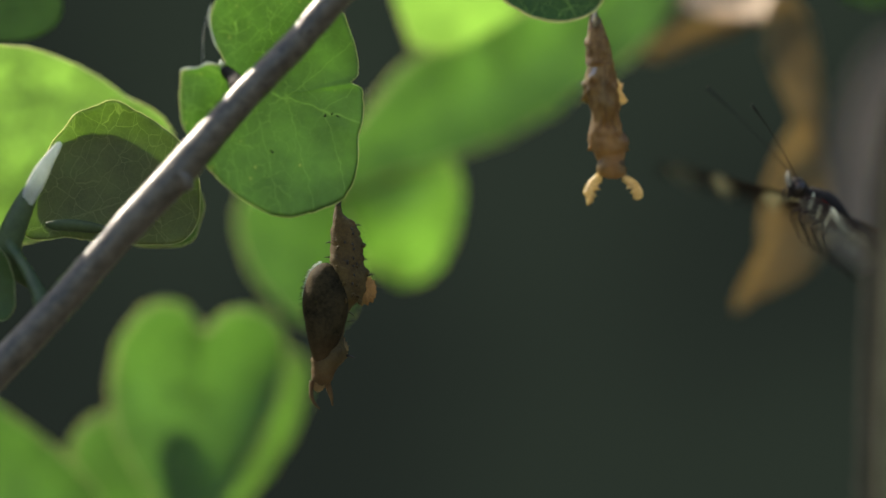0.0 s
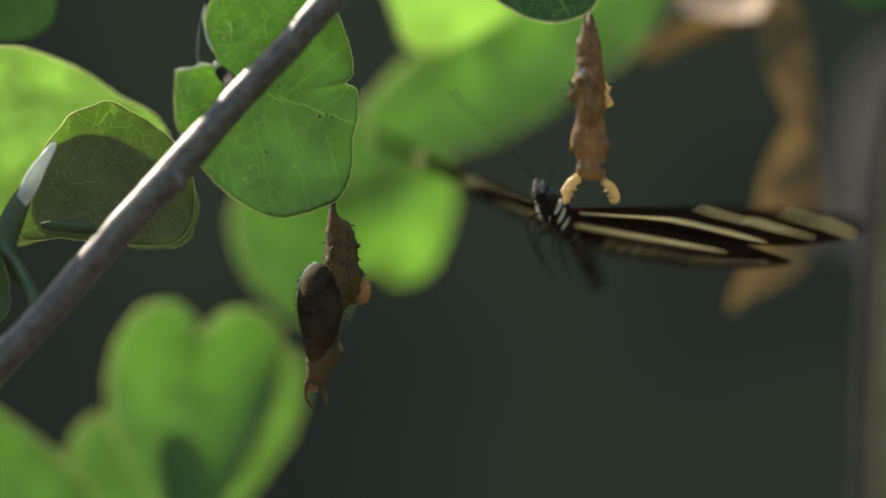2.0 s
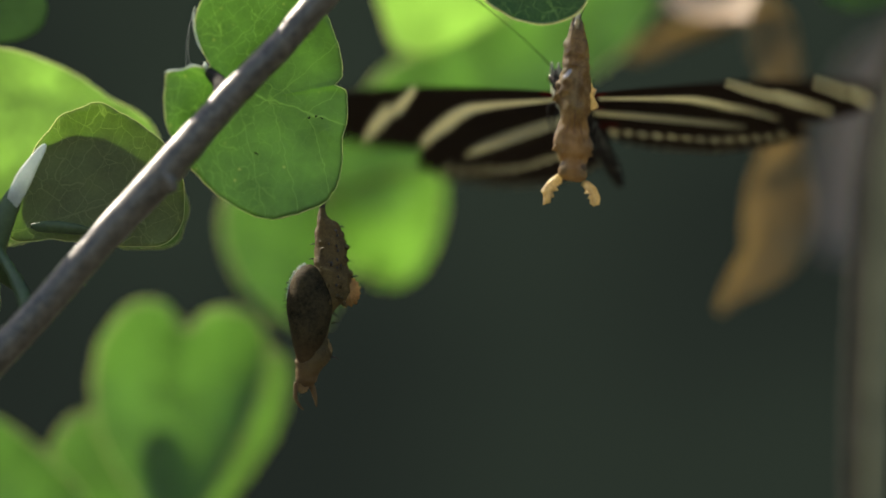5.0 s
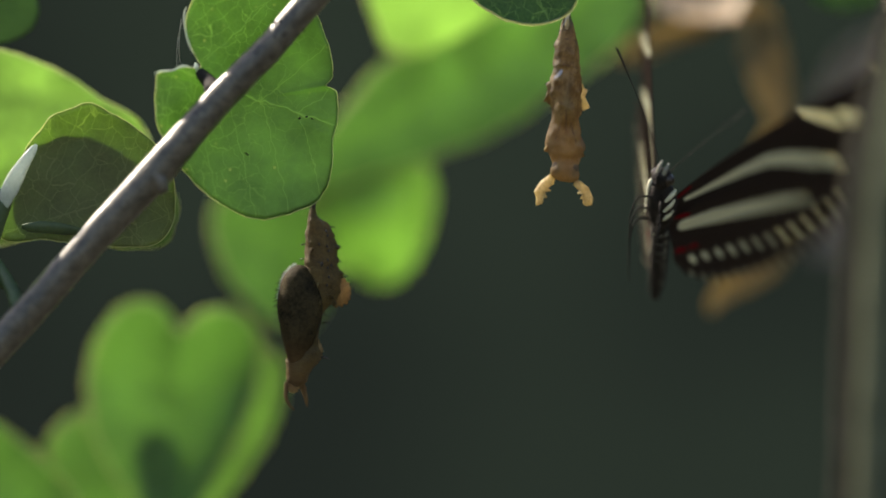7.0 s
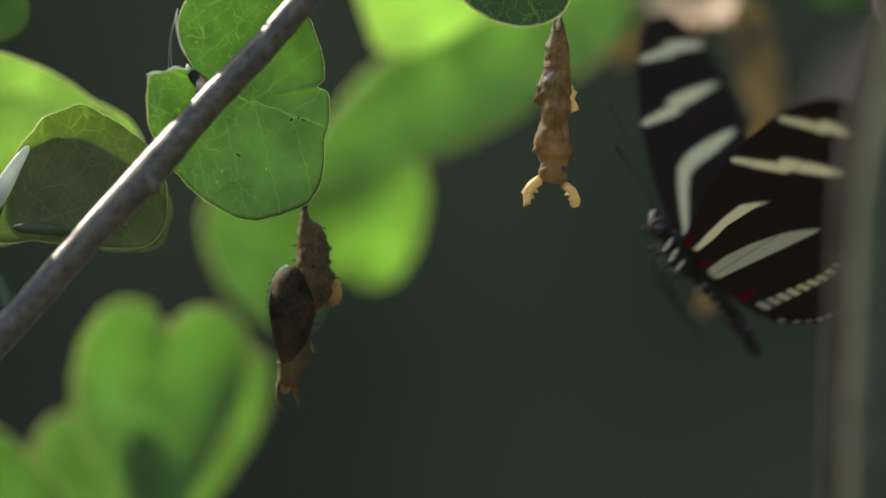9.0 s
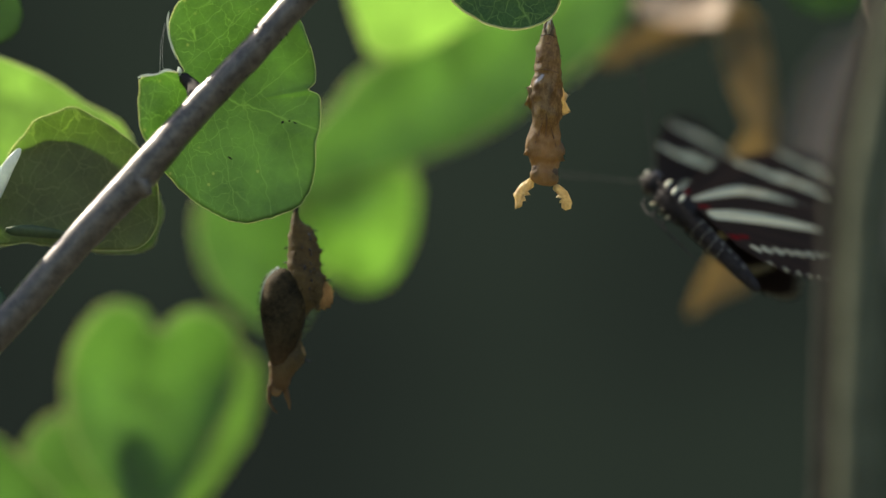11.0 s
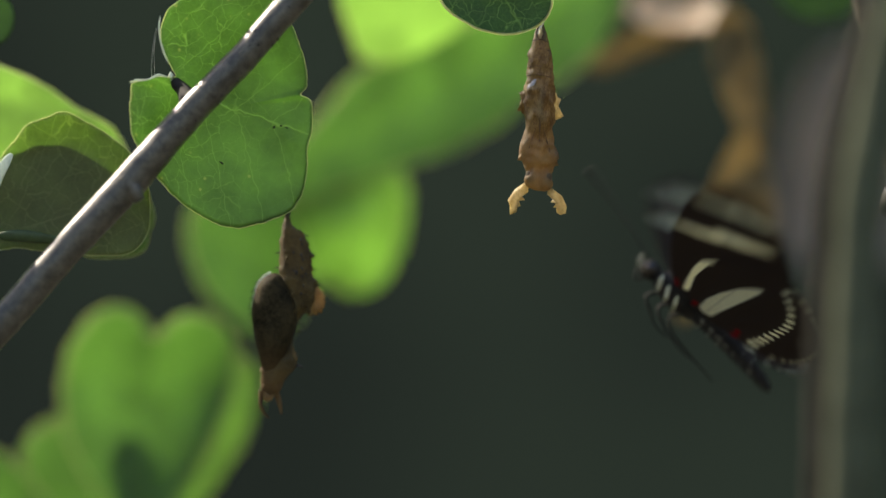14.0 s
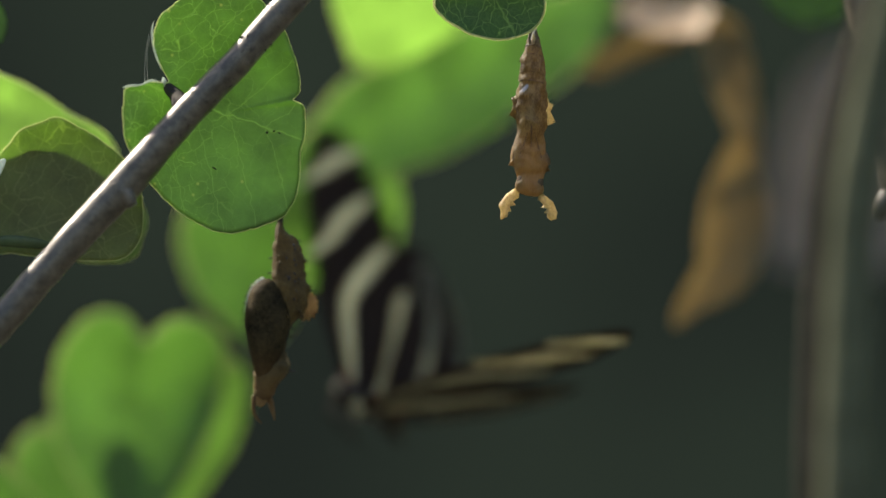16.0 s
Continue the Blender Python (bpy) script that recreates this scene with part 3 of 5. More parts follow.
leaf("long_leaf", "long blurred bright green leaf",
    centre=(5.4, 80.0, 23.1), along=(-0.865, 0.000, -0.502), facing=(0.00, -1.00, 0.00), base=(-35.3, 1.4), tip=30.3,
    radii=(27.7, 17.0, 11.7, 9.5, 8.4, 8.0, 8.1, 8.4, 9.4, 11.5, 14.7, 24.5, 33.1, 22.1, 14.0, 10.5, 9.0, 8.5, 8.5, 8.9, 10.1, 12.0, 14.2, 18.7),
     mat=MATTE, seed=14.0, fold=0.1, wave=1.5)
leaf("sunlit_leaf", "blurred sunlit yellow-green leaf",
    centre=(1.3, 66.0, 34.8), along=(-0.747, -0.067, -0.662), facing=(0.35, -0.88, -0.31), base=(-10.4, 0.6), tip=8.0,
    radii=(8.0, 7.1, 6.7, 6.1, 6.5, 7.7, 10.5, 12.2, 9.1, 8.2, 7.1, 7.2, 8.7, 10.7, 8.7, 7.7),
     mat=BRIGHT, seed=15.0)
leaf("perch_leaf", "dark green veined leaf that carries a hanging chrysalis",
    centre=(13.9, -3.0, 34.0), along=(0.588, 0.000, -0.809), facing=(0.00, -1.00, 0.00), base=(-3.9, 1.5), tip=6.0,
    radii=(5.4, 6.2, 6.9, 7.1, 6.7, 5.5, 4.7, 4.6, 4.7, 4.5, 4.9, 5.9, 6.6, 7.4, 6.3, 5.2, 4.8, 4.5, 4.6, 4.9),
     mat=DARK, seed=16.0, rim=0.2, cup=0.8)
leaf("dry_leaf", "hanging dry brown leaf, out of focus",
    centre=(50.2, 70, 5.4), along=(-0.361, 0.0, -0.933), facing=(0.0, -1.0, 0.0), base=(-11.2, 0.0), tip=13.6,
    radii=(13.6, 11.7, 10.6, 9.5, 8.7, 7.6, 6.9, 6.5, 6.0, 5.7, 5.6, 5.7, 5.8, 6.0, 6.3, 6.9, 7.8, 9.0, 11.2, 14.8, 12.9, 10.3, 8.3, 7.0, 6.2, 5.5, 5.0, 4.8, 4.6, 4.6, 4.8, 5.0, 5.5, 6.2, 7.4, 16.6),
     mat=DRY, seed=17.0, cup=0.8, fold=0.1, wave=1.5, rim=0, vein_mat=DRY, ribs=True, category="dry leaf")
leaf("dry_curl", "brown dry leaf strip, blurred",
    centre=(37.7, 84.0, 31.5), along=(-0.927, 0.000, -0.374), facing=(0.00, -1.00, 0.00), base=(-12.0, 1.3), tip=11.2,
    radii=(8.9, 4.3, 2.2, 1.7, 1.6, 1.7, 2.3, 4.4, 9.0, 5.0, 3.3, 2.6, 2.4, 2.6, 3.3, 4.8),
     mat=DRY, seed=20.0, cup=0.8, rim=0, vein_mat=DRY, ribs=True, category="dry leaf")
leaf("withered_leaf", "grey withered leaf far behind, blurred",
    centre=(74.4, 170.0, 14.9), along=(-0.192, 0.000, -0.981), facing=(0.00, -1.00, 0.00), base=(-22.6, 0.3), tip=15.9,
    radii=(15.8, 16.4, 17.5, 14.4, 12.2, 12.2, 14.1, 15.8, 20.5, 18.2, 13.5, 11.3, 10.3, 10.9, 13.1, 18.0),
     mat=GREY, seed=21.0, cup=2, rim=0, vein_mat=DRY, ribs=True, category="dry leaf")
leaf("shaded_leaf", "dark green blurred leaf in shade",
    centre=(59.7, 60.0, 38.1), along=(0.148, 0.000, -0.989), facing=(0.00, -1.00, 0.00), base=(-4.4, 0.7), tip=3.7,
    radii=(3.8, 4.5, 6.0, 7.1, 6.7, 5.9, 4.3, 4.1, 4.7, 7.3, 5.6, 4.3, 4.0, 3.6),
     mat=DARK, seed=22.0, rim=0)
leaf("dry_stalk_leaf", "folded dry brown leaf",
    centre=(50.6, 73, 27.4), along=(0.352, 0.0, -0.936), facing=(0.0, -1.0, 0.0), base=(-9.5, 0.0), tip=10.6,
    radii=(10.6, 6.5, 4.8, 4.0, 3.6, 3.4, 3.4, 3.7, 4.4, 5.8, 7.5, 9.1, 9.5, 7.2, 5.6, 4.8, 4.2, 3.7, 3.5, 3.6, 4.0, 4.8, 6.3, 9.7),
     mat=DRY, seed=18.0, cup=1.0, rim=0, vein_mat=DRY, ribs=True, category="dry leaf")
leaf("straw_leaf", "pale straw-coloured curled dry leaf in the sun",
    centre=(42.3, 78.0, 35.2), along=(0.916, -0.401, -0.019), facing=(-0.28, -0.68, 0.68), base=(-8.0, 0.2), tip=7.3,
    radii=(7.2, 6.1, 4.0, 3.4, 3.7, 4.6, 6.9, 7.6, 5.4, 4.2, 3.5, 3.6, 4.7, 6.8),
     mat=STRAW, seed=19.0, cup=1.5, rim=0, vein_mat=DRY, ribs=True, category="dry leaf")
stirred = (heart, narrow, small, tiny)


# a fold with its highlight put into a pale colour, and two silk lines at the leaves
def small_lines():
    o = V(-52, -2, 8)
    thing = empty("folded_edge", o, "pale glossy folded leaf edge", "leaf", "leaves")
    part("fold", tube([V(*p) - o for p in ((-54.2, -2, 5.2), (-53.2, -2.4, 7.4), (-52.2, -2.5, 9.4), (-50.9, -2.4, 11.6), (-49.9, -2, 13.2), (-49.5, -1.6, 13.8))], [0.0007, 0.0011, 0.0011, 0.0008, 0.0005, 0.0002], PALE_GLOSS, sides=14, rough=0.1, grain=300, flat=0.35, name="fold"), thing, "fold tip with its highlight in white")
    part("roll", tube([V(*p) - o for p in ((-53.5, 0, -4.5), (-56.0, -0.5, -2.0), (-56.2, -1, 0.5), (-55.2, -1.5, 3.6), (-53.6, -1.8, 7.0), (-52.6, -1.8, 9.0))], [0.0008, 0.0015, 0.0017, 0.0016, 0.0012, 0.0004], ROLL, sides=14, rough=0.08, grain=200, flat=0.6, name="roll"), thing, "rolled dark green leaf margin")
    part("stalk", tube([V(*p) - o for p in ((-56.2, -1.0, 1.5), (-55.9, -1.6, 0.2), (-54.6, -3.0, -1.4), (-53.2, -5.0, -3.4), (-52.0, -6.8, -5.6), (-51.4, -7.6, -7.6))], [0.0011, 0.0009, 0.0007, 0.0008, 0.001, 0.0012], ROLL, sides=12, rough=0.15, grain=500, name="stalk"), thing, "dark bent leaf stalk joining the twig")
    o = V(-31, -3, 27)
    thing = empty("silk_thread", o, "thin white silk threads beside a leaf", "thread")
    for dx in (0.0, 0.45):
        part("strand", tube([V(-30.6 + dx * 0.3, -3, 30.1) - o, V(-31.1 + dx * 0.5, -3, 27.1) - o, V(-31.2 + dx, -3, 23.4) - o], [0.000012, 0.000016, 0.000012], SILK, sides=5, name="strand"), thing)
    part("drop", tube([V(-28.7, -4.2, 24.4) - o, V(-28.6, -4.3, 23.8) - o, V(-28.6, -4.3, 23.2) - o], [0.0001, 0.00035, 0.0001], PALE_GLOSS, sides=10, name="drop"), thing, "clear wet drop")


def leaf_glints():
    """White strips as the highlights on the round leaf's margins, where its foot is folded."""
    thing = bpy.data.objects["round_leaf"]
    o = thing.location.copy()
    for pts, r in ((((-33.9, -6.6, 22.9), (-33.0, -6.5, 23.2), (-31.6, -6.2, 23.3), (-30.2, -6.0, 23.9), (-29.0, -5.6, 23.7)), (0.00005, 0.00016, 0.0001, 0.00015, 0.00005)),
                   (((-29.9, -5.4, 31.6), (-30.1, -5.6, 30.4), (-30.0, -5.6, 28.8), (-29.5, -5.4, 26.9), (-28.9, -5.2, 25.4)), (0.00004, 0.00012, 0.00009, 0.00012, 0.00004))):
        part("highlight_strip", tube([V(*p) - o for p in pts], r, PALE_GLOSS, sides=8, steps=6, rough=0.3, grain=700, name="highlight_strip"), thing, "white strip as the margin's highlight")
    rnd = random.Random(8)
    for x, z in ((-13.6, 17.2), (-14.4, 17.5), (-15.3, 17.3), (-13.2, 16.4), (-22.1, 12.6), (-26.0, 8.4)):
        part("blemish", pebble(V(x, -1 + 0.3 * (x + 21.6) - 0.9, z) - o, (1, 0.3, rnd.uniform(-1, 1)), (0.3, -1, 0), rnd.uniform(0.15, 0.42), rnd.uniform(0.1, 0.2), 0.08, PIT, "blemish"), thing, "dark withered speck")
    thing = bpy.data.objects["curled_leaf"]
    o = thing.location.copy()
    part("lower_fold", tube([V(*p) - o for p in ((-51.6, 1.4, 3.2), (-50.4, 1.2, 3.1), (-48.3, 1.0, 3.1), (-45.6, 1.2, 2.8), (-43.4, 1.6, 2.5))], [0.0003, 0.0007, 0.0008, 0.0007, 0.0003], ROLL, sides=12, rough=0.08, grain=250, flat=0.5, name="lower_fold"), thing, "darker folded lower margin")


small_lines()
leaf_glints()


# ---- chrysalises ----
def loft(rows, mat, sides=28, steps=5, rough=0.05, grain=700, name="loft", ridge=0.0, ridge_end=-99.0):
    """A skin over ovals: rows of x, y, z, half width, half depth in mm."""
    cols = [spread([r[i] for r in rows], steps) for i in range(5)]
    verts, faces = [], []
    for i in range(len(cols[0])):
        x, y, z, a, b = (c[i] for c in cols)
        for k in range(sides):
            t = 2 * math.pi * k / sides
            v = Vector((x + max(a, 0.02) * math.cos(t), y + max(b, 0.02) * math.sin(t), z)) * 0.001
            s = 1 + rough * noise.noise(v * grain) + (ridge * math.sin(z * 4.8) * 0.5 if z > ridge_end else 0.0)
            verts.append(Vector((x * 0.001 + (v.x - x * 0.001) * s, y * 0.001 + (v.y - y * 0.001) * s, v.z)))
    n = len(cols[0])
    for i in range(n - 1):
        for k in range(sides):
            j = (k + 1) % sides
            faces.append((i * sides + k, (i + 1) * sides + k, (i + 1) * sides + j, i * sides + j))
    faces.append(tuple(range(sides)))
    faces.append(tuple((n - 1) * sides + k for k in range(sides))[::-1])
    return mesh_of(name, verts, faces, mat)


def plate(points, mat, thick=0.35, name="flap"):
    """A small crumpled plate with a toothed outline, in its thing's millimetres (x, z), at depth y."""
    y0 = points[0]
    out = points[1]
    n = len(out)
    cx, cz = sum(p[0] for p in out) / n, sum(p[1] for p in out) / n
    xs, zs = ring_spread([p[0] for p in out], 48), ring_spread([p[1] for p in out], 48)
    verts, faces = [], []
    for s in (-1, 1):
        verts.append(Vector((cx, y0 + s * thick, cz)) * 0.001)
        for f in (0.5, 1.0):
            for k in range(48):
                tooth = 1 + (0.09 * math.sin(k * 1.9) + 0.1 * noise.noise(Vector((k * 0.7, cx, cz)))) * (f == 1)
                x, z = cx + (xs[k] - cx) * f * tooth, cz + (zs[k] - cz) * f * tooth
                verts.append(Vector((x, y0 + s * thick * (1.0 if f < 1 else 0.3) + 0.25 * noise.noise(Vector((x, 0, z))), z)) * 0.001)
    h = 97
    for k in range(48):
        j = (k + 1) % 48
        faces += [(0, 1 + j, 1 + k)[::-1], (1 + k, 1 + j, 49 + j, 49 + k)[::-1], (h, h + 1 + k, h + 1 + j)[::-1], (h + 1 + k, h + 49 + k, h + 49 + j, h + 1 + j)[::-1],
                  (49 + k, 49 + j, h + 49 + j, h + 49 + k)[::-1]]
    return mesh_of(name, verts, faces, mat)


def spine(p, d, length=0.9, r=0.09):
    p, d = Vector(p), Vector(d).normalized()
    return tube([p * 0.001, (p + d * length * 0.6) * 0.001, (p + d * length + Vector((0, 0, -0.12))) * 0.001], [r * 0.001, r * 0.0007, r * 0.0002], SPINE, sides=5, steps=1, name="spine")


def dark_chrysalis():
    """Seen from its side: tapered abdomen, dark wing case, flaps down the back, ragged open end."""
    o = V(-13.7, 5, 6.1)
    thing = empty("chrysalis", o, "dark brown spiny chrysalis hanging from a leaf edge", "chrysalis", "chrysalises")
    part("abdomen", loft([(0.0, 0, 0.2, 0.25, 0.25), (0.0, 0, -0.9, 0.45, 0.5), (0.05, 0, -1.6, 0.7, 0.7), (0.5, 0, -2.5, 1.25, 1.1), (0.8, 0, -3.3, 1.7, 1.3), (1.1, 0, -5.6, 2.1, 1.6), (1.12, 0, -8, 2.2, 1.8),
                          (1.35, 0, -9.9, 2.5, 1.7), (1.0, 0.2, -12.2, 2.4, 1.5), (0.0, 0.3, -13.9, 1.7, 1.3), (-0.6, 0.3, -16, 1.5, 1.2), (-0.95, 0.2, -18.2, 1.7, 1.3), (-1.1, 0, -20, 2.25, 1.5), (-1.9, 0, -22, 1.6, 1.2), (-2.1, 0, -23.2, 1.35, 0.9), (-2.2, 0, -24.1, 0.6, 0.4)],
                         SHELL, rough=0.12, grain=900, ridge=0.04, steps=7, name="abdomen"), thing)
    part("wing_case", loft([(-1.7, -0.5, -7.9, 0.4, 0.4), (-1.75, -0.6, -8.5, 1.3, 1.3), (-1.8, -0.7, -9.9, 2.25, 2.0), (-1.65, -0.8, -12.4, 2.95, 2.3), (-1.65, -0.8, -15.2, 2.8, 2.2),
                            (-1.8, -0.6, -17.8, 2.1, 1.8), (-2.0, -0.4, -19.6, 1.5, 1.4), (-2.3, -0.2, -21.2, 0.9, 0.9), (-2.5, 0, -22.0, 0.3, 0.4)], WINGCASE, rough=0.06, grain=400, steps=7, name="wing_case"), thing, "blackish wing case")
    part("cremaster", tube([Vector((0, 0, 0.0006)), Vector((0, 0, -0.0006)), Vector((0, 0, -0.0018))], [0.0005, 0.0004, 0.0006], SPINE, sides=10, name="cremaster"), thing)
    part("flap", plate((0.2, [(2.6, -8.8), (4.0, -9.6), (4.8, -10.5), (5.0, -11.8), (4.5, -13.0), (3.2, -13.4), (2.2, -12.6), (2.0, -10.5)]), AMBER), thing, "amber translucent flap")
    part("flap", plate((0.2, [(0.4, -17.5), (1.0, -18.2), (1.3, -19.0), (1.2, -19.9), (0.7, -20.8), (0.0, -21.3), (-0.5, -20.5), (-0.3, -18.5)]), AMBER), thing, "amber translucent flap")
    part("flap", plate((-0.3, [(-3.2, -23.2), (-2.6, -23.0), (-1.9, -23.4), (-1.8, -24.2), (-2.5, -24.8), (-3.2, -24.4)]), AMBER, 0.2), thing, "small amber flap")
    part("horn", tube([Vector(q) * 0.001 for q in ((-3.3, 0, -23.4), (-3.5, -0.2, -24.4), (-3.5, -0.3, -25.4), (-3.0, -0.3, -26.4), (-2.4, -0.2, -27.0))], [0.0004, 0.0003, 0.00025, 0.0002, 0.00008], SHELL, sides=10, rough=0.4, grain=900, name="horn"), thing, "torn brown horn")
    part("horn", tube([Vector(q) * 0.001 for q in ((-1.5, 0.3, -23.2), (-1.2, 0.4, -24.4), (-0.9, 0.4, -25.6), (-0.75, 0.4, -26.6))], [0.0004, 0.00035, 0.00025, 0.00008], SHELL, sides=10, rough=0.4, grain=900, name="horn"), thing, "torn brown horn")
    rnd = random.Random(11)
    for i in range(26):
        z = rnd.uniform(-13, -1.6)
        w = 0.25 + 1.75 * min(1.0, max(0.0, -z - 1.0) / 6)
        a = rnd.uniform(-150, -20)
        d = Vector((math.cos(radians(a)), math.sin(radians(a)), 0))
        part("tubercle", pebble(Vector((0.1 - 0.09 * z, 0, z)) * 0.001 + Vector((d.x * w, d.y * w * 0.9, 0)) * 0.001, (0, 0, 1), d, rnd.uniform(0.2, 0.4), rnd.uniform(0.15, 0.3), rnd.uniform(0.2, 0.4), rnd.choice((SHELL, SHELL, SPINE)), "tubercle"), thing)
    for x, z in ((1.75, -2.7), (2.6, -4.0), (3.1, -5.6), (3.2, -7.3), (3.6, -9.0)):
        part("tubercle", pebble(Vector((x - 0.1, -0.3, z)) * 0.001, (0, 0, 1), (1, -0.2, -0.25), 0.4 + 0.2 * math.sin(z * 5) ** 2, 0.5, 0.35 + 0.3 * math.sin(z * 3) ** 2, SHELL, "tubercle"), thing)
    for x, z, dx, dz in ((2.2, -3.0, 1, 0.1), (3.0, -5.2, 1, -0.3), (3.05, -7.4, 1, 0.0), (4.0, -9.6, 1, 0.3), (1.5, -14.2, 1, -0.6), (1.5, -15.6, 1, 0.2), (1.4, -20.0, 1, -0.2), (-0.8, -5.2, -1, 0), (-0.9, -7.2, -1, 0.1)):
        part("spine", spine((x - 0.3 * dx, 0, z), (dx, 0, dz), 1.15, 0.15), thing)
    for z in (-3.4, -5.4, -7.2, -9.4):
        part("spine", spine((1.6 - 0.05 * z, -1.6, z), (0.3, -1, -0.4), 0.7, 0.14), thing)
    for i in range(16):
        a = radians(100 + i * 5.2)
        at = Vector((-1.75 + 2.8 * math.cos(a), -0.4, -12.4 + 4.6 * math.sin(a))) * 0.001
        part("bead", pebble(at, (-math.sin(a), 0, math.cos(a)), (math.cos(a), -0.2, math.sin(a)), 0.16, 0.2, 0.2 + 0.08 * math.sin(i * 2.3), PALE_GLOSS, "bead"), thing, "white glossy bead")
    for x, z in ((2.0, -4.1), (2.1, -6.1), (2.0, -8.3), (1.9, -10.6), (0.9, -5.2), (0.9, -7.6)):
        part("dot", pebble(Vector((x, -1.62, z)) * 0.001, (0, 0, 1), (0.25, -1, 0), 0.2, 0.17, 0.12, SPINE, "dot"), thing, "black dot")
    for i in range(15):
        z = -9.0 - i * 0.45
        w = -1.75 - 2.85 * math.sqrt(max(0.0, 1 - ((z + 13.2) / 5.6) ** 2))
        part("spine", spine((w + 0.2, -0.4, z), (-1, 0, -0.12 + 0.2 * math.sin(i * 2.7)), 0.85, 0.09), thing)
    return thing


dark_chrysalis()


def toothed(y, out, mat, thick, name, bow=0.3):
    """A thin plate with a sharp toothed outline, its thing's millimetres, swelling to its middle."""
    n = len(out)
    cx, cz = sum(p[0] for p in out) / n, sum(p[1] for p in out) / n
    edge = []
    for k in range(n):
        (ax, az), (bx, bz) = out[k], out[(k + 1) % n]
        for u in (0.0, 0.33, 0.67):
            edge.append((ax + (bx - ax) * u, az + (bz - az) * u))
    m = len(edge)
    verts, faces = [], []
    for s in (-1, 1):
        verts.append(Vector((cx, y + s * thick - bow, cz)) * 0.001)
        for f in (0.35, 0.7, 1.0):
            for x, z in edge:
                px, pz = cx + (x - cx) * f, cz + (z - cz) * f
                w = thick * (1 - f * f * 0.85) * (1 + 0.5 * noise.noise(Vector((px * 1.7, s, pz * 1.7))))
                verts.append(Vector((px, y + s * w - bow * (1 - f * f) + 0.12 * noise.noise(Vector((px * 2, 5, pz * 2))), pz)) * 0.001)
    h = 1 + 3 * m
    for side in (0, 1):
        o = side * h
        for k in range(m):
            j = (k + 1) % m
            tri = [(o, o + 1 + k, o + 1 + j)]
            for r in (0, 1):
                a, b = o + 1 + r * m, o + 1 + (r + 1) * m
                tri.append((a + k, b + k, b + j, a + j))
            faces += tri if side else [t[::-1] for t in tri]
    a = 1 + 2 * m
    for k in range(m):
        j = (k + 1) % m
        faces.append((a + k, a + j, h + a + j, h + a + k))
    return mesh_of(name, verts, faces, mat)


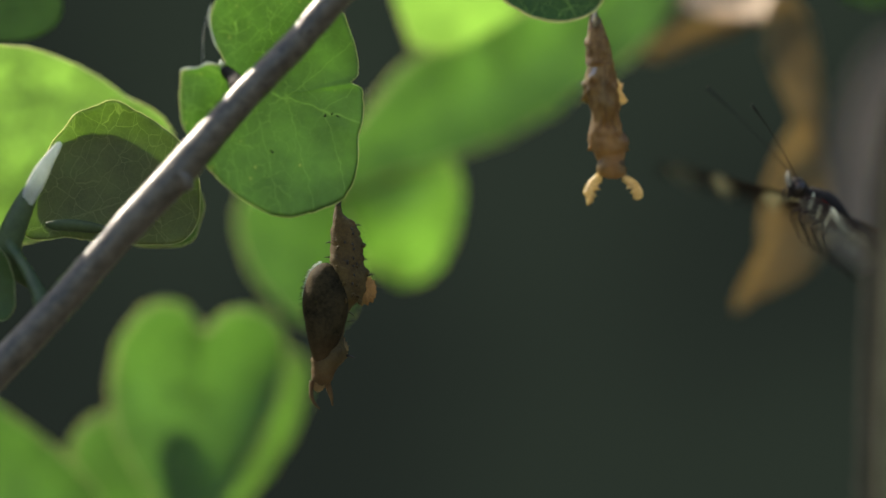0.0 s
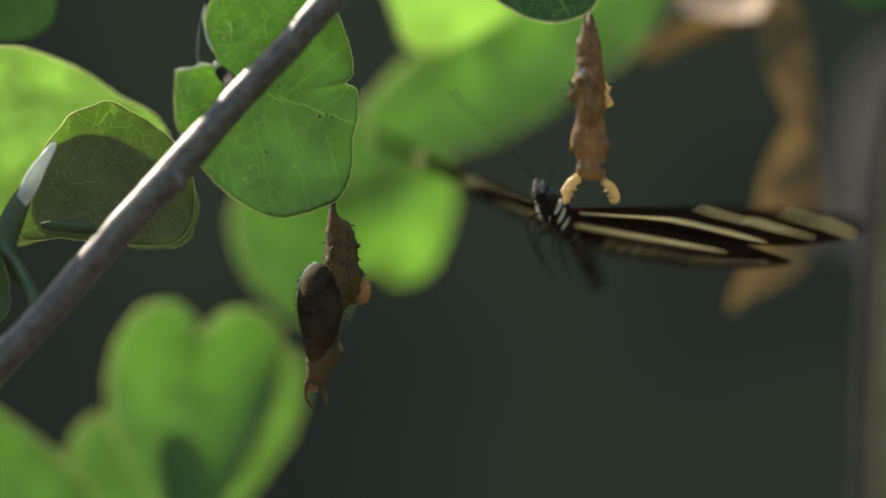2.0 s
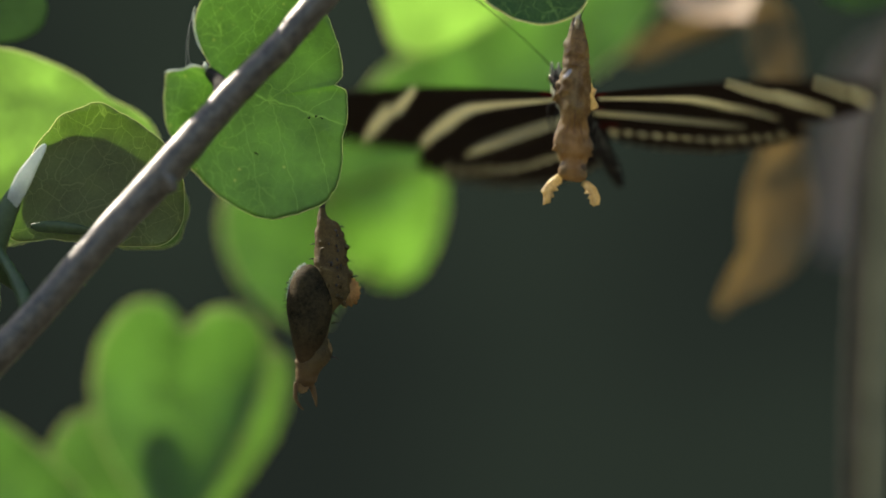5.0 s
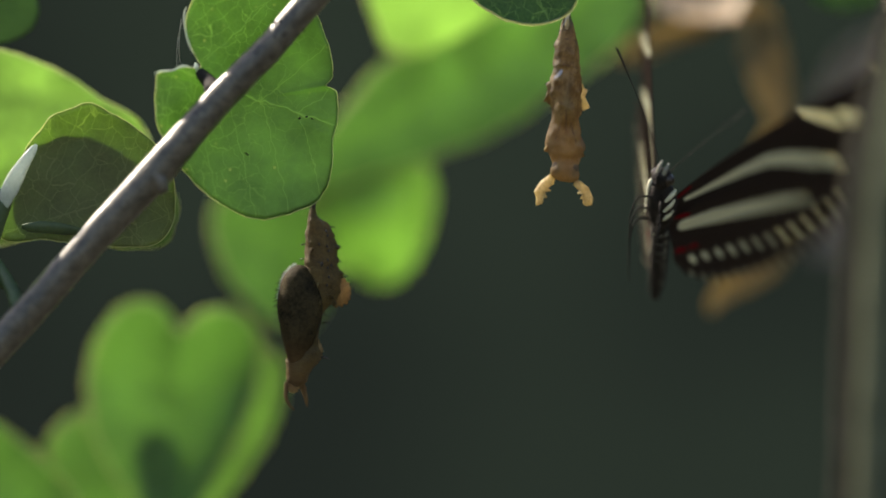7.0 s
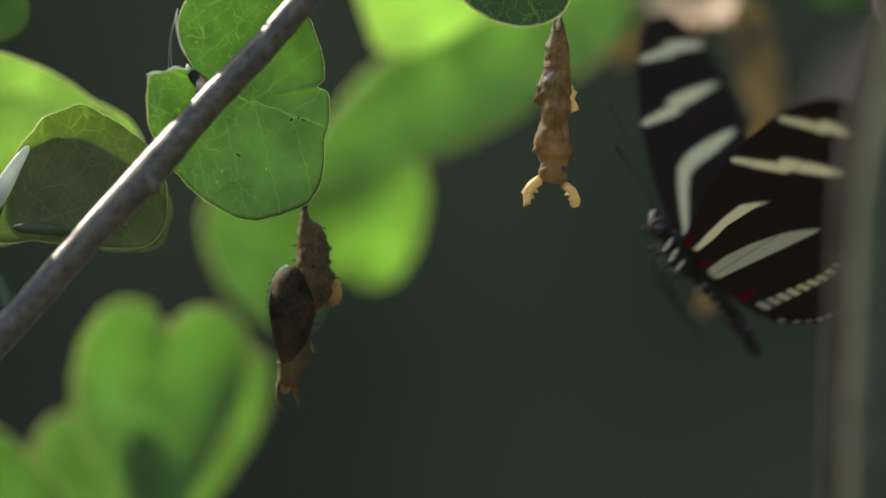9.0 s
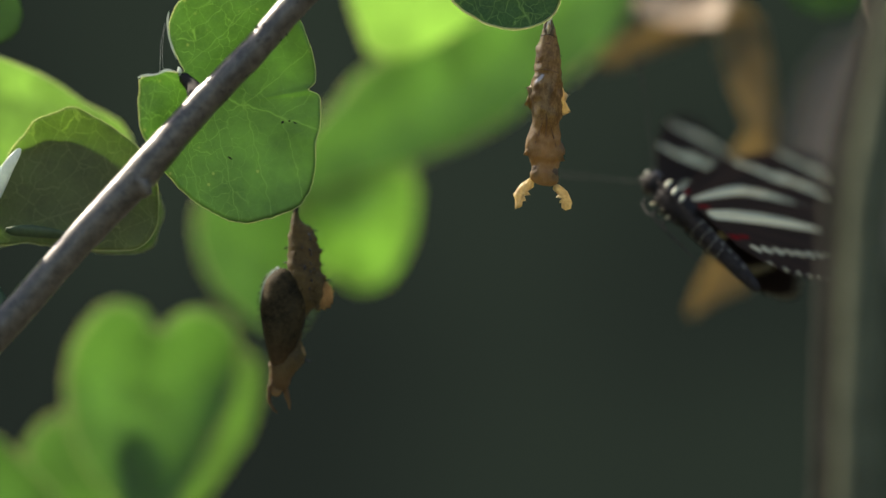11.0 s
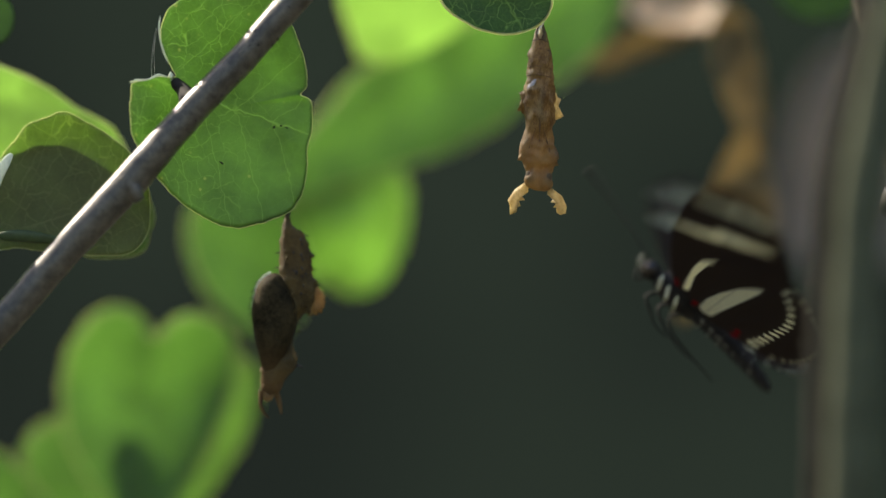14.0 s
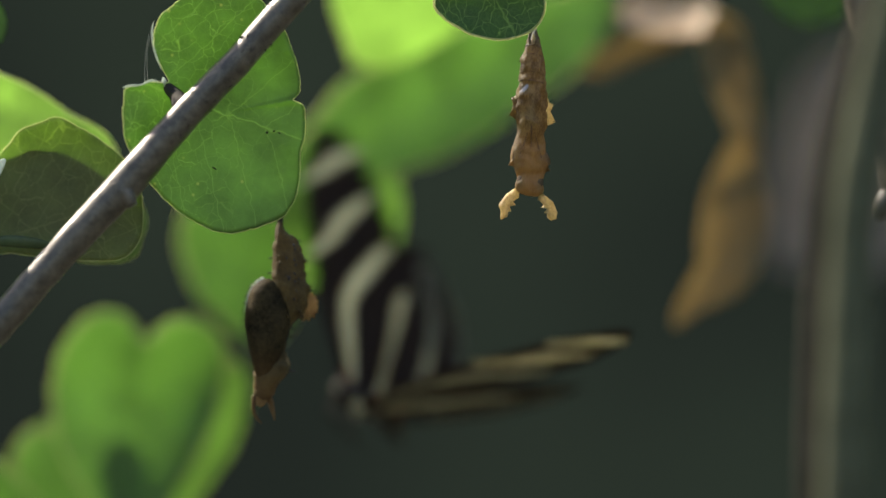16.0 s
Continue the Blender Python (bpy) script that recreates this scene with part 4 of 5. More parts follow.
def tan_chrysalis():
    """Seen from its back: paired flaps down the sides, two notched horns below."""
    o = V(19.5, -3, 30.4)
    thing = empty("chrysalis", o, "tan-brown leaf-like chrysalis hanging from a dark leaf", "chrysalis", "chrysalises")
    lean = 0.114

    def slant(pairs):
        return [(v + lean * u, -u) for v, u in pairs]

    outline = ((0.0, 0.15, 0.3), (0.7, -0.63, 0.75), (2.2, -1.1, 1.2), (4.1, -1.6, 1.65), (6.3, -1.75, 1.85), (7.2, -1.75, 1.95), (8.7, -2.15, 2.05), (11.3, -2.1, 2.0), (12.8, -1.85, 1.8), (14.2, -2.0, 1.8),
               (15.2, -2.3, 2.0), (16.7, -2.4, 2.3), (17.6, -2.2, 2.1), (18.3, -1.95, 1.75), (19.3, -1.85, 1.7), (20.3, -1.95, 1.9), (21.0, -1.4, 1.45), (21.3, -0.7, 0.8))
    part("body", loft([((a + b) / 2 + lean * u, 0, -u, (b - a) / 2, (b - a) / 2 * (0.9 if u < 13 else 0.62)) for u, a, b in outline], HUSK, rough=0.17, grain=950, ridge=0.045, ridge_end=-7.2, steps=10, sides=48, name="body"), thing)
    part("ridge", loft([(lean * u, y, -u, w, 0.2) for u, y, w in ((7.5, -1.5, 0.06), (9, -1.62, 0.12), (11.3, -1.65, 0.1), (13.5, -1.5, 0.08), (15.0, -1.3, 0.05))], UMBER, rough=0.3, grain=900, steps=6, sides=12, name="ridge"), thing, "dark line down the back")
    for s in (-1, 1):
        part("groove", tube([Vector((v * s + lean * u, y, -u)) * 0.001 for v, u, y in ((0.5, 13.2, -1.55), (0.9, 14.6, -1.2), (1.35, 16.0, -1.05), (1.6, 17.3, -0.85))], [0.00003, 0.00007, 0.00007, 0.00003], UMBER, sides=8, rough=0.3, grain=900, name="groove"), thing, "dark furrow")
        part("side_patch", pebble(Vector((1.25 * s + lean * 19.6, -0.72, -19.6)) * 0.001, (0.3 * s, 0, 1), (0.5 * s, -1, 0), 0.8, 0.55, 0.12, UMBER, "side_patch"), thing, "dark brown patch")
    for i in range(5):
        u = 1.9 + 1.15 * i
        w = 0.86 + 0.15 * u
        pts = [Vector((w * math.cos(a) + 0.03 + lean * u, 0.9 * w * math.sin(a), -u - 0.15 * math.cos(a * 2))) * 0.001 for a in (math.pi * (1 + k / 10) for k in range(11))]
        part("segment_ring", tube(pts, [0.00003 + 0.00003 * (k % 3) for k in range(11)], UMBER, sides=6, steps=2, rough=0.5, grain=1200, name="segment_ring"), thing)
    part("cremaster", tube([Vector((0, 0, 0.0012)), Vector((0, 0, 0.0)), Vector((0, -0.0004, -0.0012))], [0.0003, 0.0004, 0.0005], SILK, sides=10, name="cremaster"), thing, "pale silk pad")
    part("hook", tube([Vector((0.05, -0.55, -0.3)) * 0.001, Vector((0.08, -0.75, -1.0)) * 0.001, Vector((0.15, -0.95, -1.7)) * 0.001], [0.0001, 0.0003, 0.00012], FLAP, sides=8, name="hook"), thing, "pale pink hook at the tip")
    for s in (-1, 1):
        part("hook_side", tube([Vector((0.3 * s, -0.3, 0.2)) * 0.001, Vector((0.48 * s + 0.06, -0.45, -0.9)) * 0.001, Vector((0.4 * s + 0.15, -0.8, -1.9)) * 0.001], [0.00012, 0.00024, 0.0001], UMBER, sides=8, name="hook_side"), thing)
    part("shoulder", pebble(Vector((-1.15 + lean * 7.6, -1.25, -7.6)) * 0.001, (0.45, 0, 0.8), (-0.55, -0.6, 0.62), 1.0, 0.55, 0.18, GLINT, "shoulder"), thing, "glossy shoulder boss with its glint in pale colour")
    part("flap", toothed(1.7, slant([(1.8, 8.0), (2.25, 8.4), (2.35, 8.8), (2.9, 9.0), (2.4, 9.3), (2.45, 9.9), (2.75, 10.3), (3.0, 10.9), (3.25, 11.2), (2.85, 11.5), (2.3, 11.8), (1.7, 11.8)]), FLAP, 0.3, "flap"), thing, "sunlit pale toothed flap")
    part("flap", toothed(0.2, slant([(-1.8, 8.2), (-2.3, 8.7), (-2.7, 8.9), (-2.35, 9.2), (-2.5, 10.0), (-2.65, 10.6), (-3.0, 11.3), (-2.5, 11.3), (-2.2, 11.7), (-1.6, 11.4)]), HUSK, 0.3, "flap"), thing, "brown toothed flap")
    part("flap", toothed(0.1, slant([(1.7, 14.8), (2.2, 15.4), (2.6, 16.2), (2.65, 16.8), (2.35, 17.1), (2.6, 17.7), (2.1, 17.9), (1.6, 18.2)]), HUSK, 0.3, "flap"), thing)
    part("flap", toothed(0.1, slant([(-1.8, 14.6), (-2.45, 15.3), (-2.65, 16.4), (-2.6, 17.0), (-2.85, 17.7), (-2.3, 17.7), (-2.0, 18.2), (-1.5, 18.0)]), HUSK, 0.3, "flap"), thing)
    part("horn", toothed(0.3, slant([(-1.3, 20.9), (-1.9, 20.5), (-3.1, 21.5), (-4.05, 23.0), (-3.75, 23.7), (-3.75, 24.9), (-2.8, 24.4), (-3.2, 23.9), (-2.3, 23.6), (-2.85, 23.05), (-1.75, 22.7), (-2.35, 22.1), (-1.4, 21.7)]), FLAP, 0.28, "horn"), thing, "sunlit notched horn")
    part("horn", toothed(0.3, slant([(1.25, 21.0), (1.85, 20.8), (3.1, 21.6), (3.75, 22.9), (3.6, 23.8), (2.9, 24.1), (2.35, 23.8), (2.9, 23.25), (2.0, 23.2), (2.55, 22.6), (1.55, 22.6), (2.05, 22.0), (1.1, 21.6)]), FLAP, 0.28, "horn"), thing, "sunlit notched horn")
    for v, u, dx in ((-1.55, 4.0, -1), (-1.65, 6.2, -1), (-2.6, 8.9, -1), (-2.9, 11.3, -1), (2.8, 9.0, 1), (3.1, 11.2, 1), (1.6, 4.2, 1), (1.8, 6.6, 1)):
        part("spine", spine((v + lean * u - 0.2 * dx, 0, -u), (dx, 0, -0.1), 0.5, 0.06), thing)
    return thing


tan = tan_chrysalis()


# ---- butterfly ----
def line_at(keys, s):
    """Straight-line interpolation in pairs of (s, value)."""
    return np.interp(s, [k[0] for k in keys], [k[1] for k in keys])


# wing outlines and marks in mm: s outwards from the hinge, c forwards
FORE_LEAD = ((0, 1.5), (3, 2.6), (6, 3.5), (10, 4.5), (14, 5.3), (19, 6.0), (24, 6.3), (29, 6.3), (33, 5.9), (36, 5.2), (38.5, 4.2), (40.5, 2.8), (41.6, 1.4), (42, 0.2))
FORE_TRAIL = ((0, -3.5), (5, -6.0), (12, -8.6), (18, -10.2), (23, -11.0), (26, -10.9), (29, -10.2), (32, -9.0), (35, -7.6), (37.5, -6.0), (39.6, -4.2), (41.2, -2.0), (42, 0.0))
HIND_LEAD = ((-1, -2.0), (4, -0.8), (10, -1.0), (16, -2.2), (21, -4.2), (25, -7.2), (27.6, -10.2), (28.6, -12.4))
HIND_TRAIL = ((-1, -10.5), (0, -13.6), (2, -16.2), (5, -18.4), (9, -20.0), (13, -20.7), (17, -20.4), (21, -19.0), (24.5, -16.9), (27, -14.8), (28.3, -13.2), (28.6, -12.5))
HIND_DOTS = ((1.6, -11.6), (5.6, -12.8), (9, -13.8), (12.6, -14.8), (16, -15.4), (19, -15.1), (22, -14.4), (24.5, -13.4))
BLACK, YELLOW, RED = (0.048, 0.0350, 0.029), (0.82, 0.8, 0.58), (0.22, 0.012, 0.015)


def band(s, c, line, width, soft=0.22):
    """How far places lie inside a band along a bent line of (s, c, width factor)."""
    best = np.zeros_like(s)
    for (a, u, p), (b, v, q) in zip(line, line[1:]):
        k = np.clip(((s - a) * (b - a) + (c - u) * (v - u)) / ((b - a) ** 2 + (v - u) ** 2), 0, 1)
        d = np.hypot(s - a - k * (b - a), c - u - k * (v - u))
        best = np.maximum(best, np.clip((width * (p + (q - p) * k) - d) / soft + 0.5, 0, 1))
    return best


def dark_veins(s, c, lines):
    """The dusting of dark scales along the veins."""
    v = np.zeros_like(s)
    for line in lines:
        v = np.maximum(v, band(s, c, [(a, b, 1.0) for a, b in line], 0.05, 0.2))
    return v


def fore_pattern(s, c):
    y = band(s, c, ((2.2, 0.2, 0.45), (6, 0.2, 0.7), (11, 0.1, 0.95), (14.2, -0.3, 1.15), (17, -1.9, 1.3), (20.3, -4.8, 1.25), (23.8, -7.9, 0.8), (25.0, -9.0, 0.3)), 0.86)
    y = np.maximum(y, band(s, c, ((20.3, 5.5, 0.6), (22.8, 2.8, 0.9), (25.0, 0.4, 1.05)), 0.84))
    y = np.maximum(y, band(s, c, ((25.9, 0.6, 1.25), (28.9, -2.6, 1.15), (31.4, -5.4, 0.65), (32.4, -6.8, 0.25)), 0.84))
    y = np.maximum(y, band(s, c, ((31.9, 5.3, 0.6), (33.8, 2.8, 0.9), (35.1, 0.7, 1.0)), 0.78))
    y = np.maximum(y, band(s, c, ((35.9, 0.8, 1.2), (37.8, -2.4, 1.1), (39.0, -5.2, 0.45)), 0.78))
    y *= 1 - 0.65 * dark_veins(s, c, (((3, 0.5), (16, 2.6), (24, 4.4)), ((3, -1.5), (14, -1.2), (24, -1.0), (38, 0.2)), ((14, -1.2), (28, -8.6)), ((18, -1.1), (32, -6.6)), ((24, 1.4), (40, 1.9)), ((5, -2.8), (22, -9.6))))
    r = band(s, c, ((1.2, 1.3, 1), (3.0, 2.0, 1)), 0.28)
    return y, r


def hind_pattern(s, c):
    y = band(s, c, ((1.2, -3.9, 0.8), (5, -4.7, 1.0), (10, -6.2, 1.0), (15, -8.0, 0.8), (18.4, -9.5, 0.42), (20.0, -10.3, 0.12)), 1.28)
    for i in range(13):
        a = i / 12
        s0 = 1.6 + 22.9 * a
        c0 = line_at(HIND_DOTS, s0)
        lean = 0.15 + 0.25 * a
        y = np.maximum(y, band(s, c, ((s0 - lean, c0 + 0.5 - 0.2 * a, 1), (s0 + lean, c0 - 0.5 + 0.2 * a, 1)), 0.42 - 0.14 * a))
    for i in range(17):
        s0 = 1.2 + 25.6 * i / 16
        c0 = line_at(HIND_TRAIL, s0) + 0.75
        y = np.maximum(y, 0.85 * band(s, c, ((s0, c0, 1), (s0 + 0.1, c0 - 0.5, 1)), 0.2))
    y *= 1 - 0.6 * dark_veins(s, c, (((0, -3.8), (8, -5.4), (24, -9.0)), ((0, -5), (9, -8.0), (22, -15.0)), ((9, -8.0), (15, -18))))
    r = np.maximum(band(s, c, ((0.2, -1.7, 1), (1.8, -2.2, 1)), 0.4), band(s, c, ((-0.2, -8.6, 1), (0.5, -8.9, 1)), 0.55))
    r = np.maximum(r, band(s, c, ((1.7, -8.9, 1), (2.3, -9.1, 1)), 0.45))
    return y, r


def wing_mesh(name, lead, trail, pattern, side, ns, nc, drop):
    """A thin two-sided wing: arched away from its hinge, rippled along its veins, its hind edge scalloped."""
    lo, hi = lead[0][0], lead[-1][0]
    S = np.repeat(lo + (hi - lo) * (np.arange(ns + 1) / ns) ** 0.93, nc + 1)
    v = np.tile(np.arange(nc + 1) / nc, ns + 1)
    a, b = line_at(lead, S), line_at(trail, S)
    C = a + (b - a) * v
    if pattern is hind_pattern:
        C = C - 0.22 * np.sin(S * 3.9) * np.clip((v - 0.9) * 10, 0, 1)
    r = np.hypot(S, C)
    ripple = 0.05 * np.sin(np.arctan2(C + 1, S + 6) * 34) * np.clip(r / 12, 0, 1)
    Z = 1.1 * (1 - np.cos(r / 42 * 1.5)) + ripple - drop
    y, red = pattern(S, C)
    col = np.array(BLACK) + (np.array(YELLOW) - np.array(BLACK)) * y[:, None]
    col = col + (np.array(RED) - col) * red[:, None]
    verts = np.concatenate([np.stack([C, side * S, Z + f * 0.05], 1) for f in (1, -1)]) * 0.001
    w, h = nc + 1, (ns + 1) * (nc + 1)
    i, k = (q.ravel() for q in np.meshgrid(np.arange(ns), np.arange(nc), indexing="ij"))
    quad = np.stack([i * w + k, (i + 1) * w + k, (i + 1) * w + k + 1, i * w + k + 1], 1)
    if side > 0:
        quad = quad[:, ::-1]
    edge = [(q * w + e, (q + 1) * w + e, h + (q + 1) * w + e, h + q * w + e) for q in range(ns) for e in (0, nc)]
    me = mesh_of(name, verts.tolist(), quad.tolist() + (quad[:, ::-1] + h).tolist() + edge, WING)
    layer = me.uv_layers.new(name="leaf")
    at = np.empty(len(me.loops), dtype=np.int32)
    me.loops.foreach_get("vertex_index", at)
    uv = np.tile(np.stack([S, C], 1), (2, 1))
    layer.data.foreach_set("uv", uv[at].astype(np.float32).ravel())
    attr = me.color_attributes.new("pattern", 'FLOAT_COLOR', 'POINT')
    attr.data.foreach_set("color", np.tile(np.concatenate([col, np.ones((h, 1))], 1), (2, 1)).astype(np.float32).ravel())
    return me


def turned(rows, mat, name, sides=20):
    """A body turned about its length: rows of x, z, radius in mm."""
    return tube([Vector((x, 0, z)) * 0.001 for x, z, r in rows], [r * 0.001 for x, z, r in rows], mat, sides=sides, steps=5, rough=0.06, grain=900, name=name)


def ring(x, r, w):
    """A thin pale hoop round the abdomen."""
    pts = [Vector((x, r * math.cos(a), r * math.sin(a) - 0.1 - 0.03 * max(0, -x - 9))) * 0.001 for a in (i * math.pi / 8 for i in range(17))]
    return tube(pts, [w * 0.001] * 17, PALE, sides=5, steps=1, name="ring")


def butterfly():
    """Head towards +x, back towards +z. The wings turn about the middle of the thorax."""
    thing = empty("butterfly", V(40, 12, 10), "black butterfly with pale yellow wing stripes, fluttering", "butterfly")
    part("thorax", turned([(-3.2, 0, 0.8), (-2.4, 0, 1.5), (0, 0.2, 2.0), (2.2, 0.1, 1.9), (3.8, 0, 1.2), (4.4, 0, 0.7)], FUR, "thorax"), thing)
    part("abdomen", turned([(-2.6, 0, 1.1), (-4.5, 0.1, 1.3), (-7, 0.1, 1.25), (-10, -0.1, 1.2), (-13.6, -0.4, 1.05), (-16.4, -0.8, 0.7), (-17.3, -0.9, 0.25)], FUR, "abdomen"), thing)
    head = part("head", turned([(4.0, 0, 0.8), (4.8, 0, 1.25), (5.8, 0, 1.3), (6.5, 0, 0.9), (6.8, 0, 0.3)], FUR, "head"), thing)
    for s in (1, -1):
        bm = bmesh.new()
        bmesh.ops.create_uvsphere(bm, u_segments=14, v_segments=10, radius=0.00085)
        bmesh.ops.translate(bm, verts=bm.verts, vec=(0.0055, s * 0.00095, 0.0001))
        me = bpy.data.meshes.new("eye")
        bm.to_mesh(me)
        bm.free()
        me.materials.append(EYE)
        me.shade_smooth()
        part("eye", me, head, "dark glossy eye")
        part("antenna", tube([Vector((6.2, s * 0.6, 0.8)) * 0.001, Vector((11, s * 3.6, 2.2)) * 0.001, Vector((15.5, s * 6.6, 3.2)) * 0.001, Vector((19, s * 9.0, 3.8)) * 0.001, Vector((20.6, s * 10.0, 4.0)) * 0.001],
                             [0.00008, 0.00006, 0.00006, 0.00012, 0.00017], FUR, sides=6, name="antenna"), head, "thin black clubbed antenna")
        part("palp", tube([Vector((6.3, s * 0.4, -0.4)) * 0.001, Vector((7.2, s * 0.5, 0.1)) * 0.001, Vector((7.7, s * 0.5, 0.9)) * 0.001], [0.00032, 0.00025, 0.0001], PALE, sides=6, name="palp"), head)
    part("proboscis", tube([Vector((6.4, 0, -0.6)) * 0.001, Vector((6.7, 0, -1.5)) * 0.001, Vector((6.1, 0, -2.2)) * 0.001, Vector((5.5, 0, -1.6)) * 0.001, Vector((5.9, 0, -1.2)) * 0.001], [0.00014] * 5, FUR, sides=6, name="proboscis"), head)
    for s in (1, -1):
        for x, dx in ((2.6, 1.5), (0.4, -0.5), (-1.6, -3.0)):
            pts = [Vector(p) * 0.001 for p in ((x, s * 0.9, -1.5), (x + 0.8, s * 1.7, -3.0), (x - 1.4, s * 2.0, -4.3), (x - 4.0 + dx, s * 1.7, -5.0), (x - 6.4 + dx, s * 1.4, -5.2))]
            part("leg", tube(pts, [0.00018, 0.00014, 0.00011, 0.00007, 0.00004], FUR, sides=6, name="leg"), thing)
        for x, z, w in ((3.0, -0.9, 0.28), (1.4, -1.2, 0.3), (-0.2, -1.3, 0.28)):
            pts = [Vector((x + 0.7 * q, s * (1.55 + 0.3 * math.sin(q * 1.6)), z + 1.4 * q)) * 0.001 for q in (-0.3, 0.2, 0.7, 1.1)]
            part("stripe", tube(pts, [w * 0.0004, w * 0.001, w * 0.001, w * 0.0004], CREAM, sides=6, name="stripe"), thing, "cream body stripe")
        for i in range(7):
            part("abdomen_dot", tube([Vector((-4 - i * 1.5, s * (1.15 - i * 0.05), -0.2 - 0.1 * i)) * 0.001, Vector((-4.8 - i * 1.5, s * (1.17 - i * 0.05), -0.25 - 0.1 * i)) * 0.001], [0.00016, 0.00012], PALE, sides=6, steps=2, name="abdomen_dot"), thing)
    for i in range(6):
        part("ring", ring(-4.4 - i * 1.7, 1.28 - 0.04 * i, 0.05), thing, "thin white ring of scales")
    wings = {}
    for s, key in ((1, "left"), (-1, "right")):
        hind = part("hindwing", wing_mesh("hindwing", HIND_LEAD, HIND_TRAIL, hind_pattern, s, 150, 100, 0.55), thing, "black hindwing with a yellow band and row of dots")
        fore = part("forewing", wing_mesh("forewing", FORE_LEAD, FORE_TRAIL, fore_pattern, s, 220, 84, 0.0), thing, "long black forewing with three yellow bands")
        wings[key] = (fore, hind)
    return thing, wings


fly, wings = butterfly()


